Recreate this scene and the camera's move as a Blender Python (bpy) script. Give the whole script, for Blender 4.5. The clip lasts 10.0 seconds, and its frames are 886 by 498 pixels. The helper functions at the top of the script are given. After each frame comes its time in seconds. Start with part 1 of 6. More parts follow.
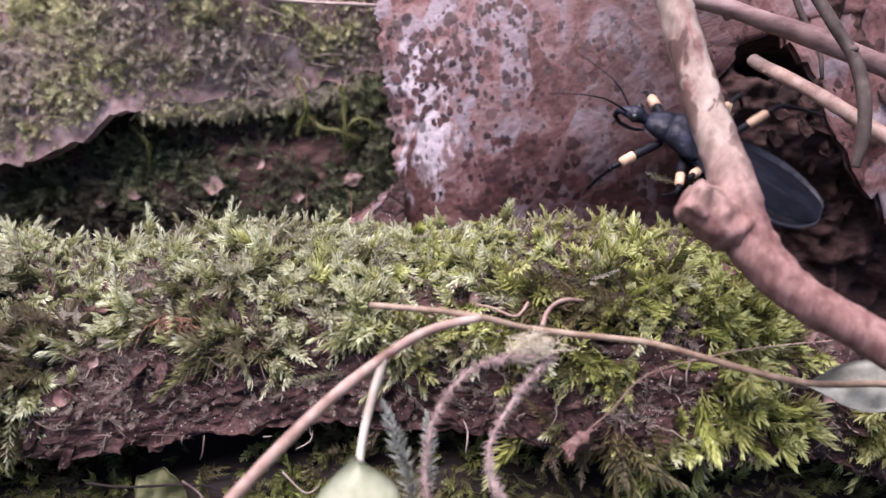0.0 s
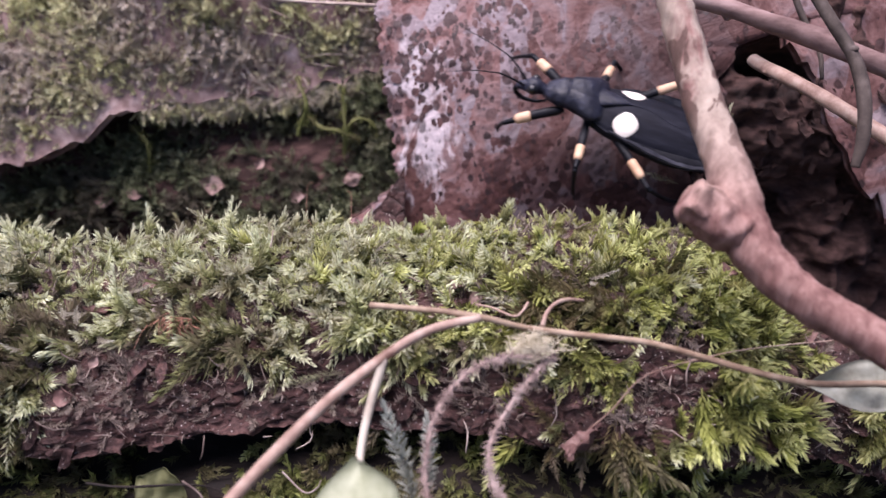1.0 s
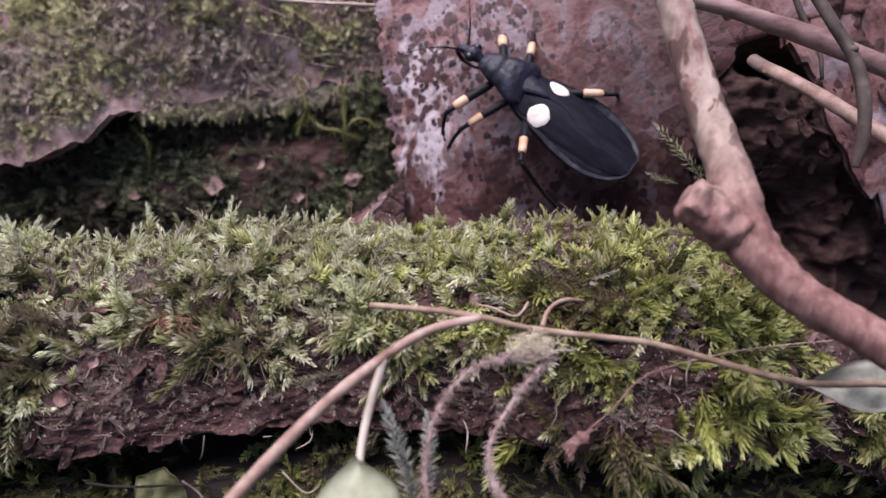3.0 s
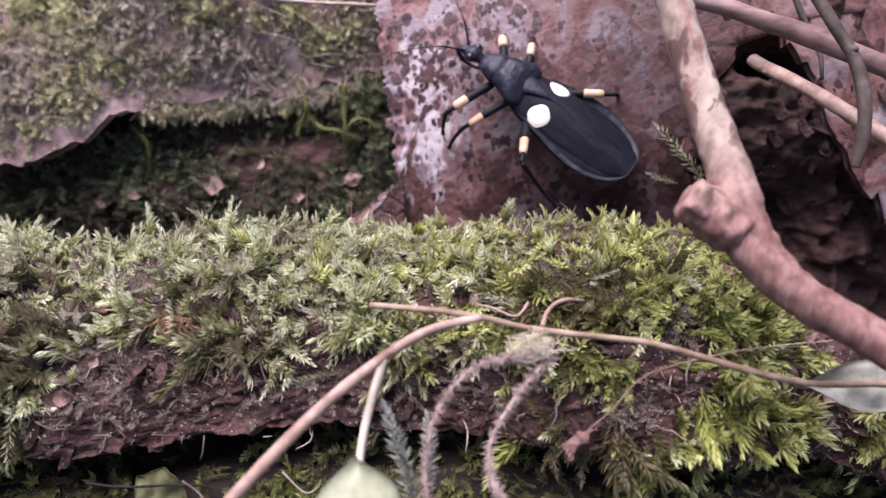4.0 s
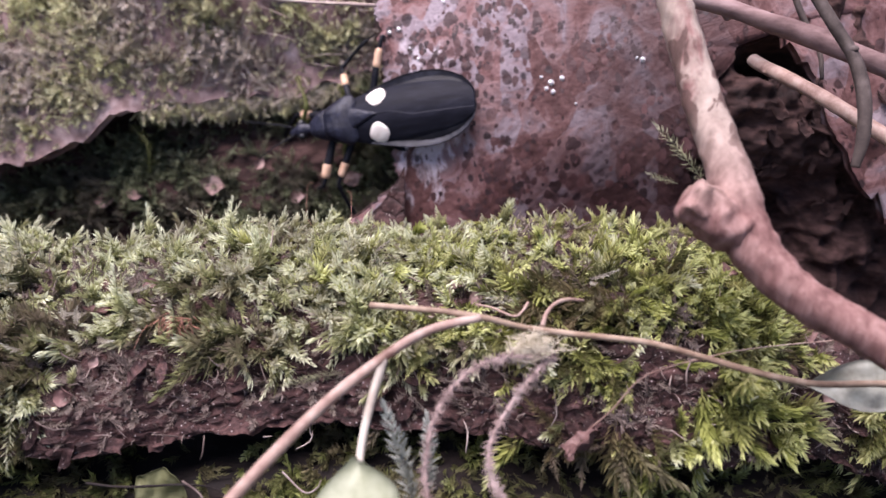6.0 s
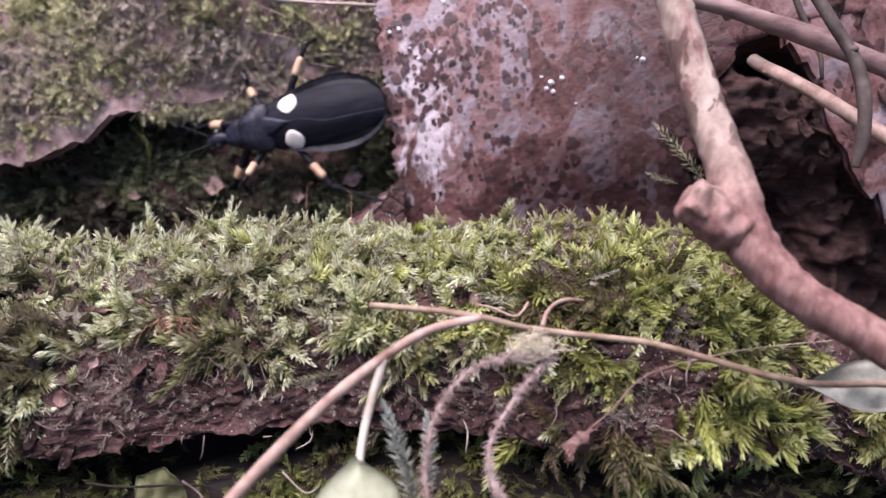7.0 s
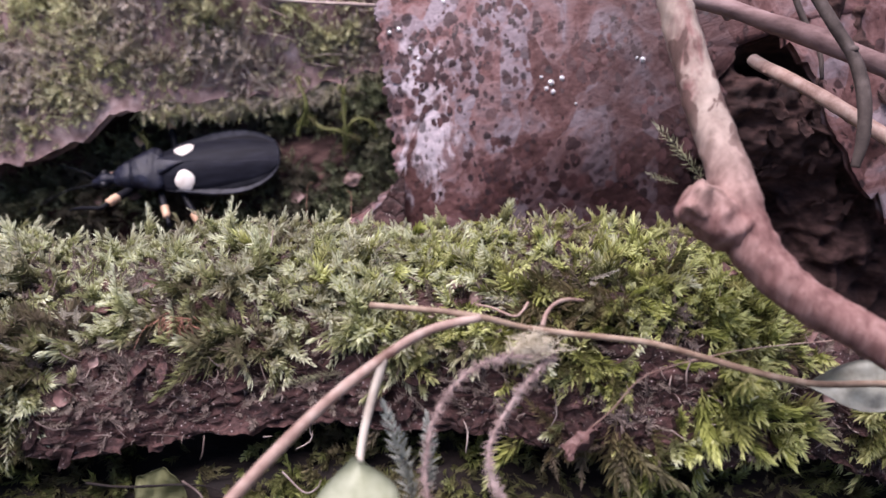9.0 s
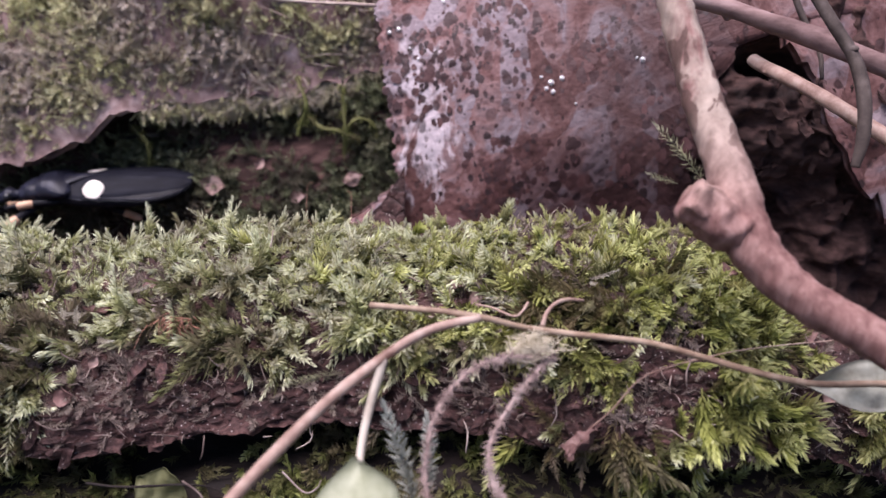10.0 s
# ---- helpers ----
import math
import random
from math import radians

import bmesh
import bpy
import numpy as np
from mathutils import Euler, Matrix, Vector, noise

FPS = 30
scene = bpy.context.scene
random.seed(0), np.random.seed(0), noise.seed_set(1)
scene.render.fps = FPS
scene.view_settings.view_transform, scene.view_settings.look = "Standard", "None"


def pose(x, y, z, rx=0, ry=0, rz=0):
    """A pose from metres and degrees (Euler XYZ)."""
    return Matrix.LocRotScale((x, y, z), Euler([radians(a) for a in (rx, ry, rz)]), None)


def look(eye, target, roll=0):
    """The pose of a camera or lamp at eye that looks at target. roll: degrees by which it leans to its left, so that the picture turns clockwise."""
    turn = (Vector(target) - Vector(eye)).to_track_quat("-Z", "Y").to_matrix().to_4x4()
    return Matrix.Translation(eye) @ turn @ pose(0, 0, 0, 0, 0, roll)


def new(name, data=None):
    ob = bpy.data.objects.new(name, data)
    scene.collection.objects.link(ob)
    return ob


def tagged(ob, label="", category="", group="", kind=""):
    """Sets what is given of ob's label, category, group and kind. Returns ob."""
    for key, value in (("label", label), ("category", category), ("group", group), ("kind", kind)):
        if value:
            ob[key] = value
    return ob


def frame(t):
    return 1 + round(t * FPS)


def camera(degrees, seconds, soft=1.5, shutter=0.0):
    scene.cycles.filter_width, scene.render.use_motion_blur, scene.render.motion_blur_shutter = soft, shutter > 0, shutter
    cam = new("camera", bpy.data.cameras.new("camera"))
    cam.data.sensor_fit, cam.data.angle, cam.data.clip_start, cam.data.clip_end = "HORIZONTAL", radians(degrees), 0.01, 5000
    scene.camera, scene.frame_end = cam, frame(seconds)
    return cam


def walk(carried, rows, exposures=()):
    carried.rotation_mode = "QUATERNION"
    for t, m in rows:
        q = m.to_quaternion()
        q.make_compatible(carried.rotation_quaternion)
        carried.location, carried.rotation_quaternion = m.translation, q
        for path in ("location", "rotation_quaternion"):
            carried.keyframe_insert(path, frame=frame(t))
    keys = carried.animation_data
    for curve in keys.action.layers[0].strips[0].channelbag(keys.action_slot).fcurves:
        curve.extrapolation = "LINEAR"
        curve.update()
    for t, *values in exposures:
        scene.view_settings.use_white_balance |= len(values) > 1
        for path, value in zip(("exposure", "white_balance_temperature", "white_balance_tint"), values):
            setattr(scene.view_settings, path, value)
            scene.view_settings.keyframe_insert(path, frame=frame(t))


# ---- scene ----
cam = camera(60, 10.0, soft=1.4, shutter=0.5)
EYE = Vector((0, -0.12, 0.115))
VIEW = EYE + Vector((0, math.cos(radians(30)), -0.5))
walk(cam, [(0, look(EYE, VIEW)), (10, look(EYE, VIEW))],
     exposures=[(0, 1.38, 6250, 28), (0.5, 1.36, 6250, 28), (1, 1.26, 6250, 28), (1.5, 1.22, 6250, 28), (2, 1.11, 6250, 28), (2.5, 0.85, 6250, 28), (4, 1.37, 6250, 28), (4.6, 1.40, 6250, 28), (5, 1.39, 6250, 28), (5.5, 1.38, 6250, 28), (7, 1.36, 6250, 28), (7.5, 1.27, 6250, 28), (8, 1.10, 6250, 28), (9, 1.15, 6250, 28), (10, 1.13, 6250, 28)])
cam.data.dof.use_dof = True
cam.data.dof.focus_distance = 0.109
cam.data.dof.aperture_fstop = 21.0

# ---- light: dull daylight under trees ----
world = bpy.data.worlds.new("sky")
scene.world = world
world.use_nodes = True
wn = world.node_tree
sky = wn.nodes.new("ShaderNodeTexSky")
sky.sky_type, sky.sun_disc = "NISHITA", False
sky.sun_elevation, sky.sun_rotation = radians(76), radians(261)
wn.links.new(sky.outputs["Color"], wn.nodes["Background"].inputs["Color"])
wn.nodes["Background"].inputs["Strength"].default_value = 0.06
lamp = bpy.data.lights.new("sun", "SUN")
lamp.energy, lamp.angle, lamp.color = 4.0, radians(52), (1.0, 0.96, 0.92)
sun = new("sun", lamp)
sun.matrix_basis = look((-0.2, -0.03, 0.82), (0, 0, 0.04))

MM = 0.001


# ---- numeric helpers ----
def lattice(ix, iy, iz, seed):
    h = (ix * 374761393 + iy * 668265263 + iz * 2147483647 + seed * 974634777).astype(np.int64) & 0xFFFFFFFF
    h = ((h ^ (h >> 13)) * 1274126177) & 0xFFFFFFFF
    return ((h ^ (h >> 16)) & 0xFFFF) / 65535.0


def vnoise(x, y, z=0.0, seed=0):
    """Smooth value noise, 0 to 1."""
    x, y, z = np.broadcast_arrays(np.asarray(x, float), np.asarray(y, float), np.asarray(z, float))
    ix, iy, iz = np.floor(x).astype(np.int64), np.floor(y).astype(np.int64), np.floor(z).astype(np.int64)
    fx, fy, fz = x - ix, y - iy, z - iz
    fx, fy, fz = (f * f * (3 - 2 * f) for f in (fx, fy, fz))
    total = 0
    for dx in (0, 1):
        for dy in (0, 1):
            for dz in (0, 1):
                w = (fx if dx else 1 - fx) * (fy if dy else 1 - fy) * (fz if dz else 1 - fz)
                total = total + w * lattice(ix + dx, iy + dy, iz + dz, seed)
    return total


def fbm(x, y, z=0.0, seed=0, octaves=4):
    """Layered noise, about -1 to 1."""
    total, amp = 0, 1.0
    x, y, z = np.asarray(x, float), np.asarray(y, float), np.asarray(z, float)
    for k in range(octaves):
        total = total + amp * (2 * vnoise(x, y, z, seed + k) - 1)
        x, y, z, amp = x * 2.03, y * 2.03, z * 2.03, amp * 0.5
    return total


def smooth(a, b, v):
    u = np.clip((np.asarray(v, float) - a) / (b - a), 0, 1)
    return u * u * (3 - 2 * u)


def curve_of(v, *knots):
    return np.interp(v, [k[0] for k in knots], [k[1] for k in knots])


# ---- mesh helpers (millimetres in, metres out) ----
def quads(name, verts, faces, material, smooth_shade=True, tone=None):
    verts, faces = np.asarray(verts, float) * MM, np.asarray(faces, np.int32)
    me = bpy.data.meshes.new(name)
    me.vertices.add(len(verts))
    me.vertices.foreach_set("co", verts.astype(np.float32).ravel())
    n, k = faces.shape
    me.loops.add(n * k)
    me.loops.foreach_set("vertex_index", faces.ravel())
    me.polygons.add(n)
    me.polygons.foreach_set("loop_start", np.arange(0, n * k, k, dtype=np.int32))
    me.polygons.foreach_set("loop_total", np.full(n, k, np.int32))
    me.polygons.foreach_set("use_smooth", np.full(n, smooth_shade, bool))
    me.update(calc_edges=True)
    me.validate()
    if tone is not None:
        me.attributes.new("tone", "FLOAT", "POINT").data.foreach_set("value", np.asarray(tone, np.float32))
    me.materials.append(material)
    return me


def grid_faces(nu, nv, close_u=False):
    i, j = np.meshgrid(np.arange(nu if close_u else nu - 1), np.arange(nv - 1), indexing="ij")
    i2 = (i + 1) % nu
    return np.stack([i * nv + j, i2 * nv + j, i2 * nv + j + 1, i * nv + j + 1], -1).reshape(-1, 4)


def shell(top, under):
    """A closed thick sheet from two grids of points (nu, nv, 3)."""
    nu, nv = top.shape[:2]
    n = nu * nv
    f = grid_faces(nu, nv)
    rim = np.concatenate([np.arange(nv), np.arange(1, nu) * nv + nv - 1, (nu - 1) * nv + np.arange(nv - 2, -1, -1), np.arange(nu - 2, 0, -1) * nv])
    r2 = np.roll(rim, -1)
    side = np.stack([r2, rim, rim + n, r2 + n], -1)
    return np.concatenate([top.reshape(-1, 3), under.reshape(-1, 3)]), np.concatenate([f, f[:, ::-1] + n, side])


def tube(points, radii, sides=8, rough=0.0, seed=0, flat=1.0):
    """A tapered tube along a path, closed at both ends by its own narrowing."""
    p, r = np.asarray(points, float), np.asarray(radii, float)
    t = np.gradient(p, axis=0)
    t /= np.linalg.norm(t, axis=1)[:, None] + 1e-12
    ref = np.array([0.0, 0, 1]) if abs(t[:, 2]).mean() < 0.8 else np.array([0.0, 1, 0])
    a = np.cross(t, ref)
    a /= np.linalg.norm(a, axis=1)[:, None] + 1e-12
    b = np.cross(a, t)
    ang = np.linspace(0, 2 * np.pi, sides, endpoint=False)
    ring = np.cos(ang)[None, :, None] * a[:, None] + flat * np.sin(ang)[None, :, None] * b[:, None]
    rr = r[:, None] * np.ones(sides)
    if rough:
        rr = rr * (1 + rough * fbm(np.concatenate([[0], np.cumsum(np.linalg.norm(np.diff(p, axis=0), axis=1))])[:, None] * 0.22 / max(r.max(), 0.2) + np.cos(ang), np.sin(ang) + 0 * p[:, :1], seed * 7.7, seed, 3))
    v = p[:, None] + ring * rr[..., None]
    nu = len(p)
    i, j = np.meshgrid(np.arange(nu - 1), np.arange(sides), indexing="ij")
    j2 = (j + 1) % sides
    f = np.stack([i * sides + j, i * sides + j2, (i + 1) * sides + j2, (i + 1) * sides + j], -1).reshape(-1, 4)
    k = sides // 2
    caps = []
    for base, flip in ((0, True), ((nu - 1) * sides, False)):
        for m in range(1, k):
            q = [base + m - 1, base + m, base + sides - m - 1, base + (sides - m) % sides]
            caps.append(q[::-1] if flip else q)
    return v.reshape(-1, 3), np.concatenate([f, np.array(caps)]) if caps else f


def spline(points, n):
    """Catmull-Rom path through a few points."""
    p = np.asarray(points, float)
    p = np.vstack([2 * p[0] - p[1], p, 2 * p[-1] - p[-2]])
    u = np.linspace(0, len(p) - 3 - 1e-6, n)
    i = u.astype(int)
    f = (u - i)[:, None]
    p0, p1, p2, p3 = p[i], p[i + 1], p[i + 2], p[i + 3]
    return 0.5 * (2 * p1 + (p2 - p0) * f + (2 * p0 - 5 * p1 + 4 * p2 - p3) * f ** 2 + (3 * p1 - p0 - 3 * p2 + p3) * f ** 3)


def merge(*pieces):
    verts, faces, n = [], [], 0
    for v, f in pieces:
        verts.append(v), faces.append(np.asarray(f) + n)
        n += len(v)
    return np.concatenate(verts), np.concatenate(faces)


def thing(name, base, label, category, group="", kind=""):
    """An Empty at a thing's base (millimetres)."""
    ob = new(name)
    ob.empty_display_size = 0.005
    ob.location = Vector(base) * MM
    return tagged(ob, label, category, group, kind)


def part(name, verts, faces, material, parent=None, label="", origin=(0, 0, 0), tone=None, smooth_shade=True):
    """One mesh object; its vertices are relative to origin, which is in the parent's space."""
    ob = new(name, quads(name, np.asarray(verts, float) - np.asarray(origin, float), faces, material, smooth_shade, tone))
    ob.location = Vector(origin) * MM
    if parent:
        ob.parent = parent
    return tagged(ob, label)


# ---- materials ----
class Nodes:
    def __init__(self, name):
        self.m = bpy.data.materials.new(name)
        self.m.use_nodes = True
        self.t = self.m.node_tree
        self.bsdf = self.t.nodes["Principled BSDF"]
        self.co = self.add("ShaderNodeTexCoord").outputs["Object"]

    def add(self, kind, **values):
        n = self.t.nodes.new(kind)
        for k, v in values.items():
            n.inputs[k.replace("_", " ")].default_value = v
        return n

    def link(self, a, b):
        self.t.links.new(a, b)

    def mapped(self, scale):
        n = self.add("ShaderNodeMapping")
        n.inputs["Scale"].default_value = scale
        self.link(self.co, n.inputs["Vector"])
        return n.outputs["Vector"]

    def noise(self, scale, detail=5.0, rough=0.6, vec=None, distortion=0.0):
        n = self.add("ShaderNodeTexNoise", Scale=scale, Detail=detail, Roughness=rough, Distortion=distortion)
        self.link(vec or self.co, n.inputs["Vector"])
        return n.outputs["Fac"]

    def voronoi(self, scale, vec=None, out="Distance", feature="F1"):
        n = self.add("ShaderNodeTexVoronoi", Scale=scale)
        n.feature = feature
        self.link(vec or self.co, n.inputs["Vector"])
        return n.outputs[out]

    def ramp(self, fac, *stops):
        n = self.add("ShaderNodeValToRGB")
        e = n.color_ramp.elements
        while len(e) < len(stops):
            e.new(0.5)
        for el, (p, c) in zip(e, stops):
            el.position = p
            el.color = (*c, 1) if len(c) == 3 else c
        self.link(fac, n.inputs["Fac"])
        return n.outputs["Color"]

    def steps(self, fac, lo, hi, a=0.0, b=1.0):
        n = self.add("ShaderNodeMapRange")
        n.inputs["From Min"].default_value, n.inputs["From Max"].default_value = lo, hi
        n.inputs["To Min"].default_value, n.inputs["To Max"].default_value = a, b
        self.link(fac, n.inputs["Value"])
        return n.outputs["Result"]

    def mix(self, fac, a, b, blend="MIX"):
        n = self.t.nodes.new("ShaderNodeMix")
        n.data_type, n.blend_type = "RGBA", blend
        for value, sock in ((fac, n.inputs[0]), (a, n.inputs[6]), (b, n.inputs[7])):
            if isinstance(value, (int, float)):
                sock.default_value = value
            elif isinstance(value, tuple):
                sock.default_value = (*value, 1)
            else:
                self.link(value, sock)
        return n.outputs[2]

    def calc(self, op, a, b):
        n = self.t.nodes.new("ShaderNodeMath")
        n.operation = op
        for value, sock in ((a, n.inputs[0]), (b, n.inputs[1])):
            if isinstance(value, (int, float)):
                sock.default_value = value
            else:
                self.link(value, sock)
        return n.outputs[0]

    def attribute(self, name):
        n = self.add("ShaderNodeAttribute")
        n.attribute_name = name
        return n.outputs["Fac"]

    def random(self):
        return self.add("ShaderNodeObjectInfo").outputs["Random"]

    def island(self):
        return self.add("ShaderNodeNewGeometry").outputs["Random Per Island"]

    def done(self, colour, rough=0.8, bump=None, height=0.0003, spec=0.35, **more):
        b = self.bsdf
        if isinstance(colour, tuple):
            b.inputs["Base Color"].default_value = (*colour, 1)
        else:
            self.link(colour, b.inputs["Base Color"])
        if isinstance(rough, (int, float)):
            b.inputs["Roughness"].default_value = rough
        else:
            self.link(rough, b.inputs["Roughness"])
        b.inputs["Specular IOR Level"].default_value = spec
        for k, v in more.items():
            b.inputs[k.replace("_", " ")].default_value = v
        if bump is not None:
            n = self.add("ShaderNodeBump", Strength=1.0, Distance=height)
            self.link(bump, n.inputs["Height"])
            self.link(n.outputs["Normal"], b.inputs["Normal"])
        return self.m


def earthy(name, dark, mid, light, fine=700, coarse=90, rough=0.85, height=0.0003, stretch=(1, 1, 1), spec=0.3):
    """Grainy natural surface in three tones, at two scales."""
    m = Nodes(name)
    v = m.mapped(stretch)
    a, b = m.noise(fine, 6, 0.65, v), m.noise(coarse, 4, 0.6, v, 0.6)
    both = m.calc("ADD", m.calc("MULTIPLY", a, 0.5), m.calc("MULTIPLY", b, 0.5))
    colour = m.ramp(both, (0.36, dark), (0.5, mid), (0.66, light))
    return m.done(colour, rough, both, height, spec)


def moss_material(name, dead, old, young, tip, through_light=0.25, withered=0.6):
    m = Nodes(name)
    tone, leaf = m.attribute("tone"), m.island()
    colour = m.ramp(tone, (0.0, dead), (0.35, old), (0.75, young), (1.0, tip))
    colour = m.mix(m.steps(leaf, 0, 1, 0.0, 0.42), colour, old)
    patch = m.noise(130, 4, 0.65)
    colour = m.mix(m.steps(patch, 0.45, 0.62, 0.0, withered), colour, dead)
    mat = m.done(colour, 0.62, None, spec=0.18)
    add = m.add("ShaderNodeBsdfTranslucent")
    m.link(colour, add.inputs["Color"])
    mixer = m.add("ShaderNodeMixShader", Fac=through_light)
    m.link(m.bsdf.outputs[0], mixer.inputs[1])
    m.link(add.outputs[0], mixer.inputs[2])
    m.link(mixer.outputs[0], m.t.nodes["Material Output"].inputs["Surface"])
    return mat


def bark_material():
    """Smooth bark in a patchwork of lavender grey and pinkish brown, with brown round spots, a pale lichen film and a
    darker red-brown side.
    """
    m = Nodes("spotted_bark")
    n = m.add("ShaderNodeVectorMath")
    n.operation = "SCALE"
    n.inputs["Scale"].default_value = 0.0012
    wn_ = m.add("ShaderNodeTexNoise", Scale=300.0, Detail=3.0)
    m.link(m.co, wn_.inputs["Vector"])
    m.link(wn_.outputs["Color"], n.inputs[0])
    add = m.add("ShaderNodeVectorMath")
    m.link(m.mapped((1.2, 1.0, 0.85)), add.inputs[0])
    m.link(n.outputs[0], add.inputs[1])
    v = add.outputs[0]
    sep = m.add("ShaderNodeSeparateXYZ")
    m.link(m.co, sep.inputs[0])
    # patchwork: flat plates of differing colour, broken by a cloudy film
    film = m.noise(110, 6, 0.66, None, 0.9)
    cell = m.voronoi(150, v, "Color")
    plate_ = m.calc("ADD", m.calc("MULTIPLY", film, 0.6), m.calc("MULTIPLY", cell, 0.26))
    base = m.ramp(plate_, (0.32, (0.09, 0.04, 0.035)), (0.385, (0.165, 0.08, 0.073)), (0.43, (0.235, 0.142, 0.136)), (0.47, (0.2, 0.127, 0.125)), (0.51, (0.235, 0.185, 0.2)), (0.57, (0.28, 0.23, 0.245)))
    # darker red-brown towards the rotten side, reaching further lower down
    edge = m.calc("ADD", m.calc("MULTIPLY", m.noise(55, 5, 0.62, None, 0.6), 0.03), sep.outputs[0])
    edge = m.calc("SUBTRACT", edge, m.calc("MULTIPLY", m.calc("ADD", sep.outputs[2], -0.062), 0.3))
    red_side = m.calc("MULTIPLY", m.steps(edge, 0.018, 0.044), m.steps(sep.outputs[0], 0.047, 0.055, 1.0, 0.35))
    base = m.mix(m.calc("MULTIPLY", red_side, 0.94), base, m.ramp(plate_, (0.32, (0.036, 0.0155, 0.014)), (0.42, (0.062, 0.029, 0.0265)), (0.48, (0.078, 0.044, 0.043)), (0.56, (0.094, 0.068, 0.072))))
    # pale film
    dx = m.calc("DIVIDE", m.calc("ADD", sep.outputs[0], 0.0035), 0.0055)
    dz = m.calc("DIVIDE", m.calc("ADD", sep.outputs[2], -0.0655), 0.0125)
    far = m.calc("ADD", m.calc("MULTIPLY", dx, dx), m.calc("MULTIPLY", dz, dz))
    film2 = m.calc("SUBTRACT", m.noise(170, 5, 0.62, m.mapped((1.4, 1, 0.6)), 0.5), m.calc("MULTIPLY", far, 0.17))
    base = m.mix(m.steps(film2, 0.35, 0.44, 0.0, 0.78), base, (0.56, 0.49, 0.51))
    # round spots of three sizes
    spots = None
    for size, least, most, strength in ((270, 0.0, 0.33, 0.95), (430, 0.02, 0.35, 0.95), (720, -0.04, 0.36, 0.85)):
        d = m.voronoi(size, v)
        k = m.add("ShaderNodeSeparateColor")
        m.link(m.voronoi(size, v, "Color"), k.inputs[0])
        one = m.calc("MULTIPLY", m.steps(m.calc("SUBTRACT", d, m.steps(k.outputs[0], 0.25, 1.0, least, most)), -0.03, 0.05, 1, 0), m.steps(k.outputs[1], 0.2, 0.8, 0.55 * strength, strength))
        spots = one if spots is None else m.calc("MAXIMUM", spots, one)
    brown = m.ramp(m.noise(190, 3), (0.38, (0.010, 0.006, 0.0075)), (0.5, (0.026, 0.0125, 0.0125)), (0.66, (0.07, 0.03, 0.027)))
    colour = m.mix(m.calc("MULTIPLY", spots, 0.9), base, brown)
    grain = m.noise(1500, 4)
    colour = m.mix(0.35, colour, m.ramp(grain, (0.3, (0.4, 0.38, 0.38)), (0.7, (1, 1, 1))), "MULTIPLY")
    height = m.calc("ADD", m.calc("MULTIPLY", spots, -0.2), m.calc("ADD", m.calc("MULTIPLY", grain, 0.4), m.calc("MULTIPLY", film, 0.9)))
    return m.done(colour, m.steps(film, 0.3, 0.7, 0.75, 0.58), height, 0.0004, 0.22)


def crumbly_material():
    """Dark red-brown decaying bark: cracked, flaky, with pale mineral specks."""
    m = Nodes("red_brown_bark")
    v = m.mapped((0.6, 1, 1.3))
    a, b = m.noise(900, 7, 0.7, v), m.noise(140, 5, 0.65, v, 1.2)
    crack = m.voronoi(330, v, "Distance", "DISTANCE_TO_EDGE")
    both = m.calc("ADD", m.calc("MULTIPLY", a, 0.5), m.calc("MULTIPLY", b, 0.5))
    colour = m.ramp(both, (0.37, (0.007, 0.003, 0.0026)), (0.47, (0.037, 0.0155, 0.0135)), (0.57, (0.085, 0.039, 0.034)), (0.68, (0.2, 0.13, 0.118)))
    colour = m.mix(m.steps(crack, 0.0, 0.05, 0.45, 0.0), colour, (0.008, 0.004, 0.004))
    speck = m.steps(m.voronoi(1400), 0.13, 0.19, 0.8, 0.0)
    colour = m.mix(m.calc("MULTIPLY", speck, m.steps(m.noise(260, 3), 0.44, 0.54)), colour, (0.5, 0.44, 0.42))
    height = m.calc("ADD", m.calc("MULTIPLY", both, 1.4), m.steps(crack, 0.0, 0.1, 0.0, 0.35))
    return m.done(colour, m.steps(a, 0.3, 0.7, 0.85, 0.5), height, 0.0008, 0.35)


def wart_material():
    m = Nodes("bark_wart")
    colour = m.ramp(m.island(), (0.0, (0.02, 0.010, 0.0105)), (0.4, (0.042, 0.018, 0.0175)), (1.0, (0.09, 0.038, 0.035)))
    return m.done(colour, 0.6, m.noise(1600, 3), 0.0001)


